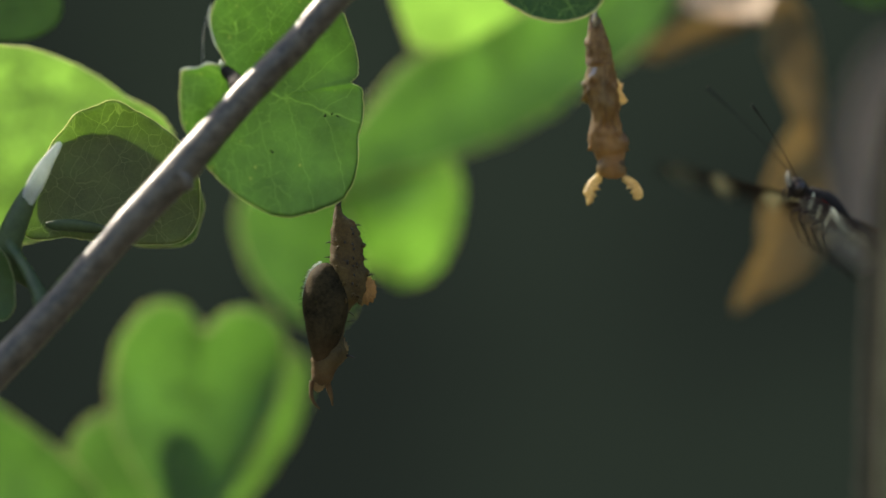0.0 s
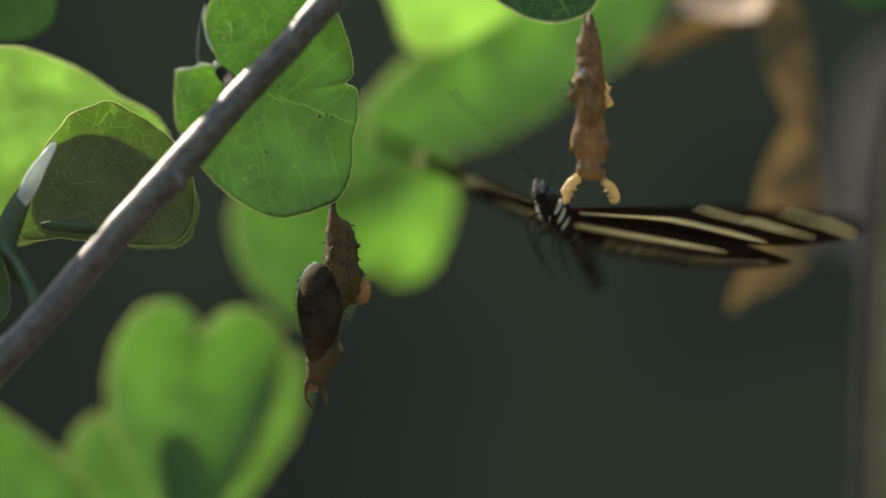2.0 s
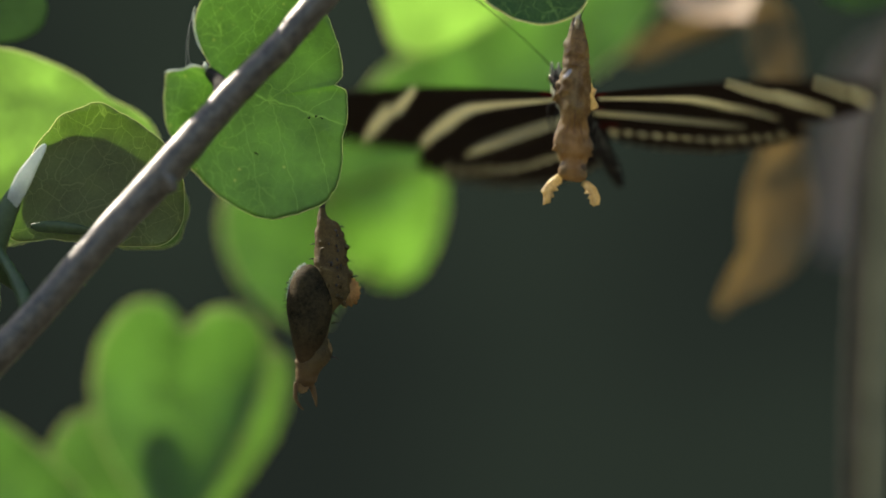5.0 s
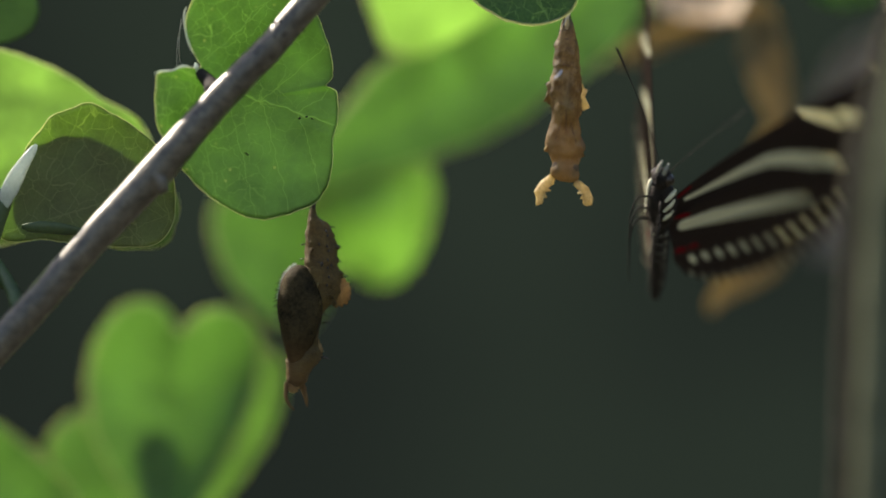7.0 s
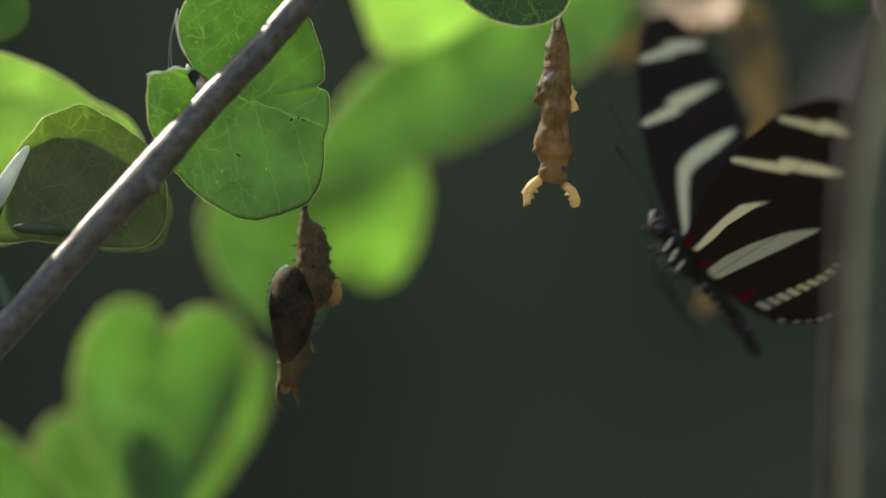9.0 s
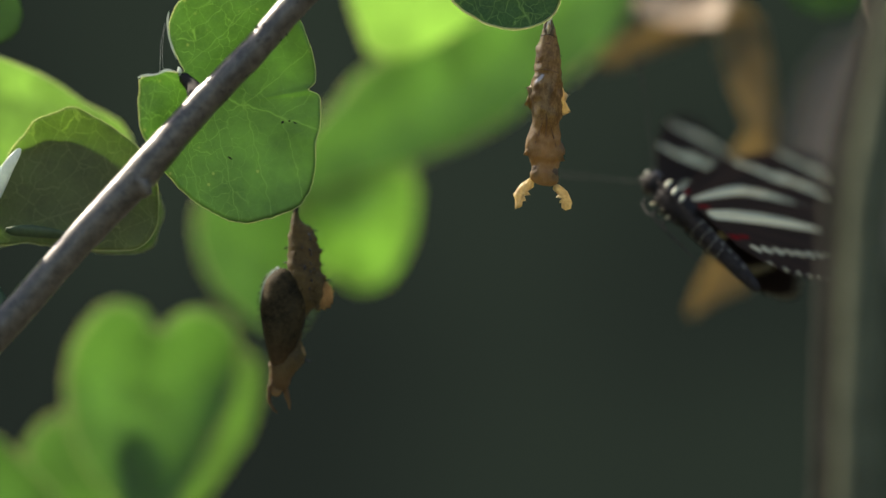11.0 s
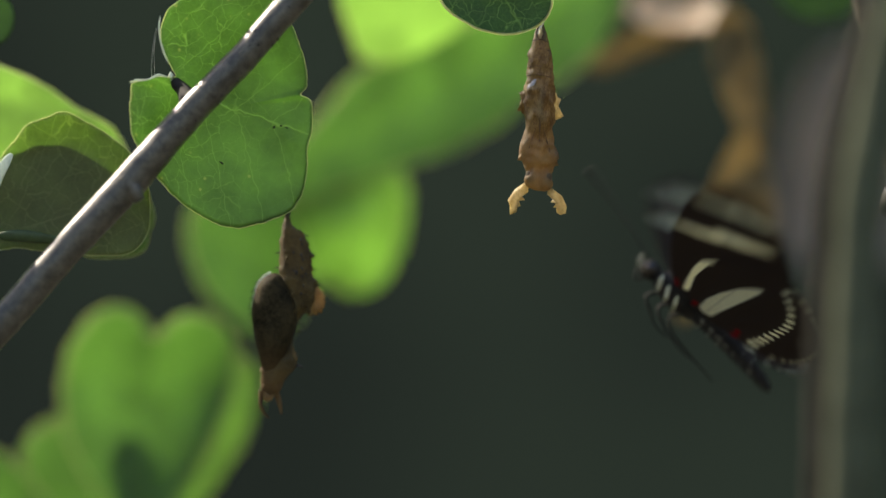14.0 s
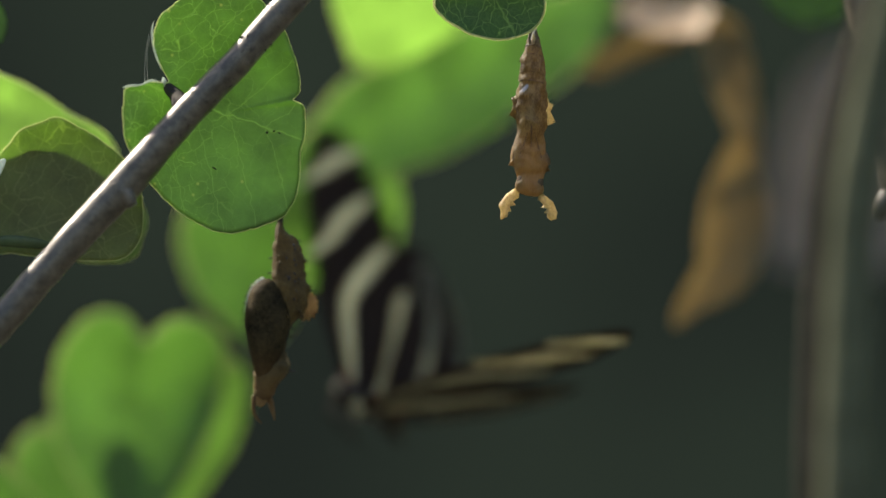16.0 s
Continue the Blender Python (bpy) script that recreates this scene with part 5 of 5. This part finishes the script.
def motions():
    """Seconds; the butterfly's place in mm and turn; then flap, twist and sweep of its right and its left forewing, and the sweep of both hindwings, in degrees."""
    rows = (
        (0.0, 51.0, 14.3, 5.0, -11, -35, -159, -8, -15, 11, -8, -3, 15, 3, 5),
        (0.1, 51.7, 14.4, 7.7, -8, -37, -165, -33, -11, 11, -41, 0, 15, 3, 6),
        (0.2, 52.4, 14.5, 9.0, 1, -41, -171, -20, -8, 11, -36, 2, 14, 3, 6),
        (0.3, 51.1, 14.9, 9.7, 24, -48, -173, 23, -5, 11, 27, 5, 14, 3, 6),
        (0.4, 46.0, 15.4, 8.7, 10, -55, -136, 82, -2, 11, 86, 7, 14, 3, 7),
        (0.5, 42.4, 15.5, 5.4, 30, -56, -155, 84, 2, 10, 85, 10, 13, 3, 7),
        (0.6, 37.5, 15.1, 1.0, 56, -66, -179, 65, 6, 12, 80, 10, 10, 4, 5),
        (0.7, 35.9, 14.8, 1.1, 38, -40, 163, 18, 11, 14, 10, 10, 6, 6, 2),
        (0.8, 33.9, 14.4, 2.5, 16, -36, -171, -13, 16, 15, -17, 11, 2, 8, -0),
        (0.9, 33.7, 14.1, 6.7, 4, -30, -162, -33, 21, 17, -42, 11, -2, 9, -3),
        (1.0, 31.9, 14.3, 8.1, -8, -33, -154, -20, 25, 19, -33, 11, -6, 11, -5),
        (1.1, 26.6, 14.6, 4.1, -16, -59, -139, 28, 20, 15, 6, 7, -3, 8, -4),
        (1.2, 21.2, 15.0, 2.4, -44, -59, -84, 59, 15, 11, 70, 3, 0, 4, -4),
        (1.3, 17.9, 15.6, 3.0, -56, -37, -78, 38, 10, 7, 21, -1, 2, 1, -3),
        (1.4, 15.5, 15.0, 1.9, -37, -47, -102, 12, 5, 4, 2, -5, 5, -3, -2),
        (1.5, 18.7, 14.9, 3.5, -23, -41, -123, -12, 0, 0, -24, -10, 8, -7, -1),
        (1.6, 18.2, 14.2, 5.8, -22, -52, -123, -10, -3, -1, -24, -11, 5, -7, -4),
        (1.7, 18.5, 13.8, 5.0, -27, -66, -111, 19, -6, -3, 8, -12, 3, -7, -6),
        (1.8, 17.3, 13.9, 3.6, -24, -62, -104, 56, -9, -4, 56, -13, 0, -8, -9),
        (1.9, 15.2, 13.9, 2.4, -36, -54, -84, 54, -11, -6, 55, -14, -2, -8, -12),
        (2.0, 15.9, 14.1, 4.5, -13, -32, -116, 8, -14, -7, 10, -15, -5, -8, -14),
        (2.1, 17.3, 13.7, 6.6, -4, -22, -142, -10, -11, -9, -13, -12, -5, -9, -11),
        (2.2, 16.8, 13.2, 12.9, -14, -15, -132, -34, -9, -11, -38, -10, -4, -9, -9),
        (2.3, 17.3, 13.4, 14.7, -19, -14, -133, -16, -6, -13, -31, -7, -4, -10, -6),
        (2.4, 15.2, 13.5, 16.7, -26, -38, -115, 19, -3, -15, 2, -4, -3, -10, -3),
        (2.5, 13.6, 13.8, 16.1, -22, -37, -107, 54, 0, -17, 41, -2, -3, -11, -1),
        (2.6, 10.7, 14.2, 14.5, -16, -31, -107, 50, 1, -14, 47, 4, -5, -9, -1),
        (2.7, 10.1, 14.7, 12.9, -27, -30, -104, 28, 2, -11, 21, 11, -6, -7, -1),
        (2.8, 10.9, 14.3, 15.0, -24, -41, -120, 1, 4, -8, -5, 17, -8, -6, -1),
        (2.9, 12.2, 14.0, 16.6, -24, -46, -120, -10, 5, -5, -11, 23, -10, -4, -1),
        (3.0, 13.8, 13.8, 18.8, -18, -47, -119, -3, 7, -2, 3, 29, -11, -2, -1),
        (3.1, 13.7, 13.6, 18.9, -8, -45, -119, 20, 7, -1, 29, 24, -10, 0, -1),
        (3.2, 14.4, 14.5, 20.0, -8, -33, -110, 47, 6, 0, 54, 20, -8, 2, -1),
        (3.3, 15.5, 14.7, 18.0, -8, -35, -111, 38, 6, 1, 37, 15, -6, 4, -1),
        (3.4, 16.4, 15.4, 17.7, -7, -36, -118, 17, 6, 2, 2, 11, -5, 6, -1),
        (3.5, 18.1, 15.1, 19.7, 1, -35, -125, -6, 5, 3, -21, 6, -3, 8, -1),
        (3.6, 20.7, 15.3, 22.0, 5, -51, -129, 8, 3, 3, -14, 2, -4, 6, -4),
        (3.7, 23.2, 15.8, 20.7, 25, -58, -132, 45, 0, 3, 57, -3, -4, 4, -7),
        (3.8, 25.4, 16.6, 22.0, 37, -44, -144, 75, -2, 3, 78, -8, -5, 3, -9),
        (3.9, 25.4, 17.0, 18.2, 38, -39, -142, 76, -5, 4, 86, -13, -5, 1, -12),
        (4.0, 23.3, 17.2, 16.6, 14, -22, -130, 33, -7, 4, 32, -17, -6, -1, -15),
        (4.1, 23.1, 17.0, 14.9, 5, -31, -113, 17, -7, 4, 29, -17, -7, -1, -14),
        (4.2, 22.4, 16.7, 16.0, 1, -31, -109, 0, -7, 3, 10, -18, -7, -1, -14),
        (4.3, 21.7, 16.7, 18.2, 1, -32, -110, -17, -7, 3, -3, -18, -8, -1, -14),
        (4.4, 21.0, 16.6, 17.8, 2, -32, -110, 20, -7, 3, 33, -18, -9, -1, -14),
        (4.5, 20.5, 16.5, 17.1, 1, -32, -112, 60, -7, 3, 73, -18, -10, -1, -14),
        (4.6, 20.1, 16.4, 17.2, 1, -33, -113, 72, -7, 3, 84, -18, -10, -1, -14),
        (4.7, 19.9, 16.2, 18.2, 1, -33, -115, 43, -8, 3, 56, -18, -11, -1, -13),
        (4.8, 19.6, 16.0, 19.7, 0, -34, -117, -1, -8, 3, 11, -18, -12, -1, -13),
        (4.9, 19.7, 15.8, 20.3, 0, -36, -117, -25, -8, 3, -13, -18, -12, -1, -13),
        (5.0, 19.8, 15.6, 19.6, 0, -36, -119, -7, -8, 3, 4, -18, -13, -1, -13),
        (5.1, 20.1, 15.3, 17.8, 0, -38, -121, 35, -8, 3, 46, -18, -14, -2, -13),
        (5.2, 20.6, 15.1, 16.2, -1, -39, -123, 67, -8, 2, 77, -18, -14, -2, -12),
        (5.3, 21.1, 14.8, 15.7, -2, -41, -125, 60, -8, 2, 70, -18, -15, -2, -12),
        (5.4, 21.8, 14.5, 16.2, -2, -42, -127, 21, -8, 2, 30, -18, -16, -2, -12),
        (5.5, 22.7, 14.3, 16.4, -2, -43, -129, -19, -8, 2, -9, -18, -16, -2, -12),
        (5.6, 23.6, 14.1, 15.6, -2, -45, -130, -25, -8, 2, -16, -18, -17, -2, -12),
        (5.7, 24.7, 13.8, 13.4, -2, -45, -132, 8, -8, 2, 16, -18, -18, -2, -12),
        (5.8, 25.7, 13.6, 11.0, -3, -47, -133, 50, -8, 2, 58, -18, -19, -2, -11),
        (5.9, 26.8, 13.5, 9.3, -3, -47, -135, 67, -8, 2, 74, -18, -19, -2, -11),
        (6.0, 27.9, 13.3, 8.9, -3, -48, -136, 42, -8, 2, 49, -18, -20, -2, -11),
        (6.1, 29.1, 13.2, 9.1, -3, -48, -137, -2, -8, 2, 4, -18, -21, -2, -11),
        (6.2, 30.2, 13.2, 9.0, -3, -48, -138, -30, -8, 1, -23, -18, -21, -2, -11),
        (6.3, 31.1, 13.1, 6.6, -3, -49, -139, -13, -8, 1, -14, -18, -22, -2, -11),
        (6.4, 28.8, 13.2, 3.1, 3, -52, -116, 47, -8, 1, 54, -18, -23, -3, -10),
        (6.5, 29.9, 13.8, 2.1, 5, -35, -116, 46, -8, 1, 50, -18, -23, -3, -10),
        (6.6, 31.5, 12.2, 0.0, 10, -55, -155, -4, -6, 2, -18, -15, -16, -2, -7),
        (6.7, 31.6, 10.8, 2.4, -8, -42, -127, -27, -4, 4, -21, -11, -9, -1, -3),
        (6.8, 32.4, 10.0, 5.8, -18, -53, -120, -20, -3, 5, -18, -8, -2, 0, 0),
        (6.9, 32.5, 9.1, 5.5, -30, -63, -108, 2, -1, 6, -6, -4, 5, 0, 4),
        (7.0, 32.2, 7.9, 5.9, -34, -43, -91, 53, 1, 7, 59, -1, 12, 1, 8),
        (7.1, 32.4, 8.7, 3.1, -31, -37, -84, 55, 1, 7, 74, 4, 12, 1, 10),
        (7.2, 32.9, 9.4, 4.3, -32, -12, -102, 12, 1, 7, 11, 8, 13, 2, 12),
        (7.3, 34.8, 8.7, 4.2, -26, -31, -117, -7, 2, 8, -4, 12, 14, 2, 14),
        (7.4, 37.0, 8.2, 7.2, -21, -37, -121, -31, 2, 8, -19, 16, 15, 3, 16),
        (7.5, 39.1, 8.0, 7.1, -20, -46, -126, -19, 2, 8, -16, 21, 16, 3, 18),
        (7.6, 35.9, 7.8, 5.3, -24, -46, -91, 45, 3, 8, 49, 18, 17, 3, 19),
        (7.7, 37.2, 7.6, 1.2, -14, -43, -97, 54, 3, 7, 54, 16, 18, 3, 21),
        (7.8, 37.1, 7.6, -0.7, 1, -50, -109, 51, 4, 7, 57, 13, 19, 3, 23),
        (7.9, 39.6, 7.5, -1.8, 8, -41, -133, 20, 4, 7, 2, 11, 21, 4, 24),
        (8.0, 42.0, 7.4, 2.1, 7, -31, -138, -13, 5, 6, -35, 8, 22, 4, 26),
        (8.1, 42.0, 7.4, 0.5, 5, -51, -136, 0, 4, 5, -19, 5, 18, 2, 20),
        (8.2, 41.4, 7.4, 0.5, -6, -52, -122, 38, 2, 3, 21, 2, 14, 1, 14),
        (8.3, 39.3, 7.4, 0.4, -15, -55, -101, 54, 1, 2, 51, -1, 10, 0, 8),
        (8.4, 38.7, 7.4, -4.8, 0, -54, -115, 58, -1, 1, 65, -4, 6, -2, 2),
        (8.5, 40.5, 7.5, -3.2, 4, -32, -131, 15, -2, -1, 15, -7, 2, -3, -4),
        (8.6, 41.0, 7.5, 1.5, 3, -17, -138, -17, -5, 4, -21, -5, 5, 1, 1),
        (8.7, 41.8, 7.5, 3.3, 1, -19, -145, -13, -8, 9, -21, -4, 7, 5, 5),
        (8.8, 40.4, 7.4, 2.1, 4, -52, -157, 20, -11, 15, 5, -3, 9, 9, 10),
        (8.9, 39.1, 7.5, 1.4, -2, -51, -156, 42, -14, 20, 35, -2, 11, 14, 14),
        (9.0, 36.5, 7.7, -0.7, -28, -47, -158, 27, -17, 25, 51, -1, 14, 18, 19),
        (9.1, 32.3, 7.7, -2.9, -41, -67, -97, 47, -15, 25, 48, 0, 13, 18, 18),
        (9.2, 32.4, 7.6, -3.6, -3, -74, -145, 5, -14, 26, -20, 0, 13, 19, 17),
        (9.3, 31.3, 7.6, -2.5, 10, -77, -156, -18, -13, 26, -37, 0, 13, 20, 17),
        (9.4, 30.4, 7.7, -3.6, 27, -77, -170, 9, -12, 27, -10, 0, 12, 20, 16),
        (9.5, 29.5, 7.9, -4.9, 45, -78, 173, 53, -11, 27, 35, 0, 12, 21, 15),
        (9.6, 28.9, 8.0, -5.5, 60, -76, 160, 79, -10, 28, 61, 1, 12, 22, 14),
        (9.7, 28.4, 8.3, -4.8, 70, -74, 151, 67, -9, 28, 50, 1, 11, 22, 13),
        (9.8, 28.0, 8.5, -3.2, 75, -72, 147, 27, -7, 28, 10, 1, 11, 23, 13),
        (9.9, 27.9, 8.8, -1.5, 81, -69, 142, -8, -6, 29, -23, 1, 11, 24, 12),
        (10.0, 27.9, 9.1, -0.7, 84, -66, 139, -9, -5, 29, -24, 1, 10, 24, 11),
        (10.1, 28.2, 9.5, -1.1, 85, -63, 139, 26, -4, 30, 12, 2, 10, 25, 10),
        (10.2, 28.6, 9.8, -1.5, 85, -60, 138, 69, -3, 30, 55, 2, 10, 26, 9),
        (10.3, 29.1, 10.1, -1.0, 86, -58, 138, 86, -2, 31, 73, 2, 9, 27, 8),
        (10.4, 30.0, 10.5, 0.7, 87, -54, 138, 64, -1, 31, 51, 2, 9, 27, 8),
        (10.5, 30.9, 10.8, 3.0, 87, -51, 139, 22, 0, 32, 10, 2, 8, 28, 7),
        (10.6, 31.9, 11.1, 5.0, 88, -49, 140, -6, 2, 32, -18, 3, 8, 29, 6),
        (10.7, 33.2, 11.4, 5.8, 88, -46, 141, 5, 3, 32, -6, 3, 8, 29, 5),
        (10.8, 34.4, 11.7, 5.6, 90, -44, 141, 45, 4, 33, 34, 3, 7, 30, 4),
        (10.9, 35.8, 11.9, 5.4, 93, -41, 141, 83, 5, 33, 74, 3, 7, 31, 4),
        (11.0, 37.2, 12.1, 6.1, 95, -39, 142, 86, 6, 34, 80, 3, 7, 31, 3),
        (11.1, 38.6, 12.2, 8.0, 98, -36, 142, 59, 7, 34, 51, 4, 6, 32, 2),
        (11.2, 40.0, 12.3, 10.0, 100, -34, 143, 17, 8, 35, 9, 4, 6, 33, 1),
        (11.3, 41.3, 12.3, 9.6, 105, -32, 143, -6, 10, 35, -11, 4, 6, 33, 0),
        (11.4, 45.3, 11.9, 8.6, 75, -43, 152, -2, 7, 14, 2, 12, 2, 17, -1),
        (11.5, 41.9, 11.1, 8.1, 84, -67, 119, 8, 4, -6, 16, 20, -1, 1, -2),
        (11.6, 40.5, 9.7, 5.7, 53, -38, 147, 81, 5, 2, 85, 17, -3, 5, -3),
        (11.7, 39.8, 8.6, 6.1, 91, -33, 142, 30, 7, 10, 49, 13, -5, 8, -4),
        (11.8, 43.1, 8.0, 10.5, 88, -41, 148, -42, 8, 18, -25, 10, -6, 12, -5),
        (11.9, 46.9, 7.6, 12.0, 95, -54, 124, -48, 10, 26, -40, 9, -8, 16, -6),
        (12.0, 49.3, 7.0, 13.6, 88, -38, 113, -52, 11, 34, 38, 20, -10, 19, -7),
        (12.1, 49.2, 6.3, 14.3, 96, -34, 99, -28, 9, 28, 42, 14, -7, 16, -6),
        (12.2, 48.6, 5.7, 18.9, 87, -54, 90, -8, 6, 22, 24, 7, -4, 12, -4),
        (12.3, 47.3, 4.9, 18.9, 42, -58, 110, 33, 4, 17, 9, 1, -1, 8, -2),
        (12.4, 43.8, 5.0, 18.1, 14, -68, 129, 48, 2, 11, 18, 0, 2, 4, -0),
        (12.5, 41.9, 5.1, 17.1, 61, -71, 93, 62, -1, 6, 60, -1, 5, 0, 2),
        (12.6, 43.5, 6.3, 15.3, -17, -61, 150, 32, -1, 3, -1, -1, 4, -1, 0),
        (12.7, 46.7, 7.0, 15.4, 7, -64, 136, -8, -1, 1, -23, -2, 4, -2, -1),
        (12.8, 51.6, 7.3, 13.0, 48, -81, 114, -38, -1, -2, -43, -2, 3, -3, -3),
        (12.9, 54.5, 8.1, 12.4, 83, -73, 97, -34, -1, -4, -31, -2, 2, -5, -4),
        (13.0, 56.2, 8.6, 12.4, 87, -66, 110, 2, -1, -7, 6, -2, 2, -6, -6),
        (13.1, 55.2, 8.9, 11.5, 60, -63, 128, 50, 0, -4, 52, -1, 2, -4, -5),
        (13.2, 52.4, 9.0, 8.2, 37, -58, 141, 59, 1, -1, 55, 0, 3, -1, -3),
        (13.3, 50.7, 9.1, 6.7, 26, -54, 151, 44, 2, 2, 48, 0, 4, 1, -2),
        (13.4, 49.5, 9.0, 4.1, 20, -57, 160, -33, 3, 5, -23, 1, 5, 3, -1),
        (13.5, 51.3, 8.7, 4.3, 7, -58, 167, -75, 3, 8, -68, 1, 6, 5, 0),
        (13.6, 52.8, 9.1, 3.7, -6, -48, -175, -66, 2, 9, -53, 0, 5, 5, 2),
        (13.7, 51.1, 9.5, 1.1, 1, -64, 173, -25, 1, 10, -25, -1, 5, 4, 4),
        (13.8, 45.5, 10.3, -2.1, 16, -56, 155, 21, 0, 10, 25, -2, 5, 4, 6),
        (13.9, 41.2, 10.8, -3.6, 5, -65, 162, 50, -1, 11, 42, -3, 4, 4, 8),
        (14.0, 38.5, 11.6, -5.1, -2, -43, 178, 14, -2, 12, 20, -4, 4, 3, 10),
        (14.1, 37.7, 12.6, -0.9, -16, -27, -165, -5, 4, 12, -4, 1, 5, 4, 10),
        (14.2, 38.5, 13.3, 1.1, -19, -18, -164, -38, 9, 12, -30, 6, 7, 4, 11),
        (14.3, 38.9, 13.7, 1.1, -26, -19, -166, -27, 14, 12, -21, 10, 8, 4, 12),
        (14.4, 36.0, 13.9, -0.3, -36, -37, -163, 2, 19, 13, 1, 15, 9, 4, 13),
        (14.5, 31.6, 15.6, -3.1, -30, -50, -173, 30, 25, 13, 32, 19, 11, 4, 14),
        (14.6, 26.7, 17.4, -6.7, -27, -50, -160, 34, 27, 12, 41, 22, 10, 4, 12),
        (14.7, 23.6, 19.3, -8.4, -11, -43, -169, 28, 30, 12, 42, 26, 8, 4, 10),
        (14.8, 22.3, 21.2, -6.5, -23, -19, -151, -20, 32, 11, -10, 29, 7, 4, 8),
        (14.9, 23.2, 22.6, -6.1, -27, -16, -158, -38, 35, 11, -21, 32, 6, 4, 5),
        (15.0, 22.7, 23.5, -8.2, -56, -23, -157, -50, 37, 10, -48, 35, 5, 4, 3),
        (15.1, 20.5, 27.1, -7.7, -32, -38, -165, -8, 28, 8, 1, 28, 6, 2, 2),
        (15.2, 14.6, 30.4, -11.9, -31, -47, -162, 47, 20, 6, 46, 21, 6, 1, 2),
        (15.3, 11.6, 33.4, -16.8, -33, -44, -152, 49, 11, 4, 45, 14, 7, 0, 1),
        (15.4, 6.5, 36.5, -16.9, -24, -34, -154, 4, 2, 2, 11, 7, 7, -2, 1),
        (15.5, 5.8, 39.7, -14.1, -25, -26, -153, -18, -7, -1, -19, 0, 8, -3, 0),
        (15.6, 6.2, 41.1, -13.1, -17, -23, -150, -15, -10, -1, -5, -1, 8, -4, -2),
        (15.7, 5.0, 42.7, -11.7, -18, -28, -148, -7, -14, -2, 2, -3, 8, -6, -5),
        (15.8, 1.9, 44.0, -13.5, -28, -40, -137, 20, -18, -3, 19, -4, 8, -7, -7),
        (15.9, -0.6, 45.3, -13.8, -35, -34, -121, 44, -21, -4, 47, -6, 7, -8, -9),
        (16.0, -3.7, 46.3, -19.1, -34, -18, -115, 38, -25, -4, 46, -8, 7, -10, -12),
    )
    walk(fly, [(r[0], Matrix.Translation(V(*r[1:4])) @ pose(0, 0, 0, *r[4:7])) for r in rows])
    for key, s, i, h in (("right", -1, 7, 13), ("left", 1, 10, 14)):
        fore, hind = wings[key]
        for wing, sweep in ((fore, i + 2), (hind, h)):
            walk(wing, [(r[0], pose(0, s * 0.0012, 0.0008, s * r[i]) @ pose(0, 0, 0, 0, -r[i + 1]) @ pose(0, 0, 0, 0, 0, -s * r[sweep])) for r in rows])
    # the tan chrysalis swings from its silk
    swing = ((0, 0), (0.2, 5.5), (0.4, 10), (0.6, 14), (0.8, 16), (0.9, 16), (1.0, 14), (1.2, 10), (1.4, 4), (1.5, 3), (1.7, 3), (2.0, 5.5), (2.3, 10), (2.5, 12.5), (2.7, 11.5), (3.0, 8.6),
             (3.2, 7), (3.5, 5.5), (3.8, 7.5), (4.2, 10.5), (4.6, 10), (5.1, 8), (5.6, 9.5), (6.1, 9), (6.5, 8.5), (7.0, 7.3), (7.5, 8.7), (8.0, 8.5), (8.5, 7.4), (9.0, 8.5), (9.6, 8.8),
             (10.4, 8.2), (11.5, 8.2), (12.0, 8.6), (12.5, 8), (13.0, 8.5), (13.5, 8.6), (14.0, 7.2), (14.5, 8.0), (15.0, 9.0), (15.5, 7.6), (16.0, 7.9))
    walk(tan, [(t, Matrix.Translation(tan.location) @ pose(0, 0, 0, 0, a, 0)) for t, a in swing])
    # the loose leaves below stir in the air
    stir = ((0, 0), (0.5, 0.1), (1.0, 0.5), (1.5, 0.63), (2.0, 0.52), (2.5, 0.25), (3.0, -0.1), (3.5, -0.35), (4.0, -0.75), (4.8, -0.5), (5.6, 0), (6.5, 0.1), (7.0, 0.15), (7.5, 0.22), (8.0, 0.1), (8.5, -0.35),
            (9.0, -0.6), (10, -0.6), (11.5, -0.4), (12.0, 0.1), (12.5, 0.27), (13.0, 0.15), (13.5, 0.1), (14.0, 0.1), (14.5, -0.2), (15.0, -0.2), (15.5, -0.3), (16.0, -0.27))
    for ob in stirred:
        at = ob.location.copy()
        walk(ob, [(t, Matrix.Translation(at + Vector((d * 0.001, 0, -d * 0.0002 + 0.00004 * t)))) for t, d in stir])


motions()
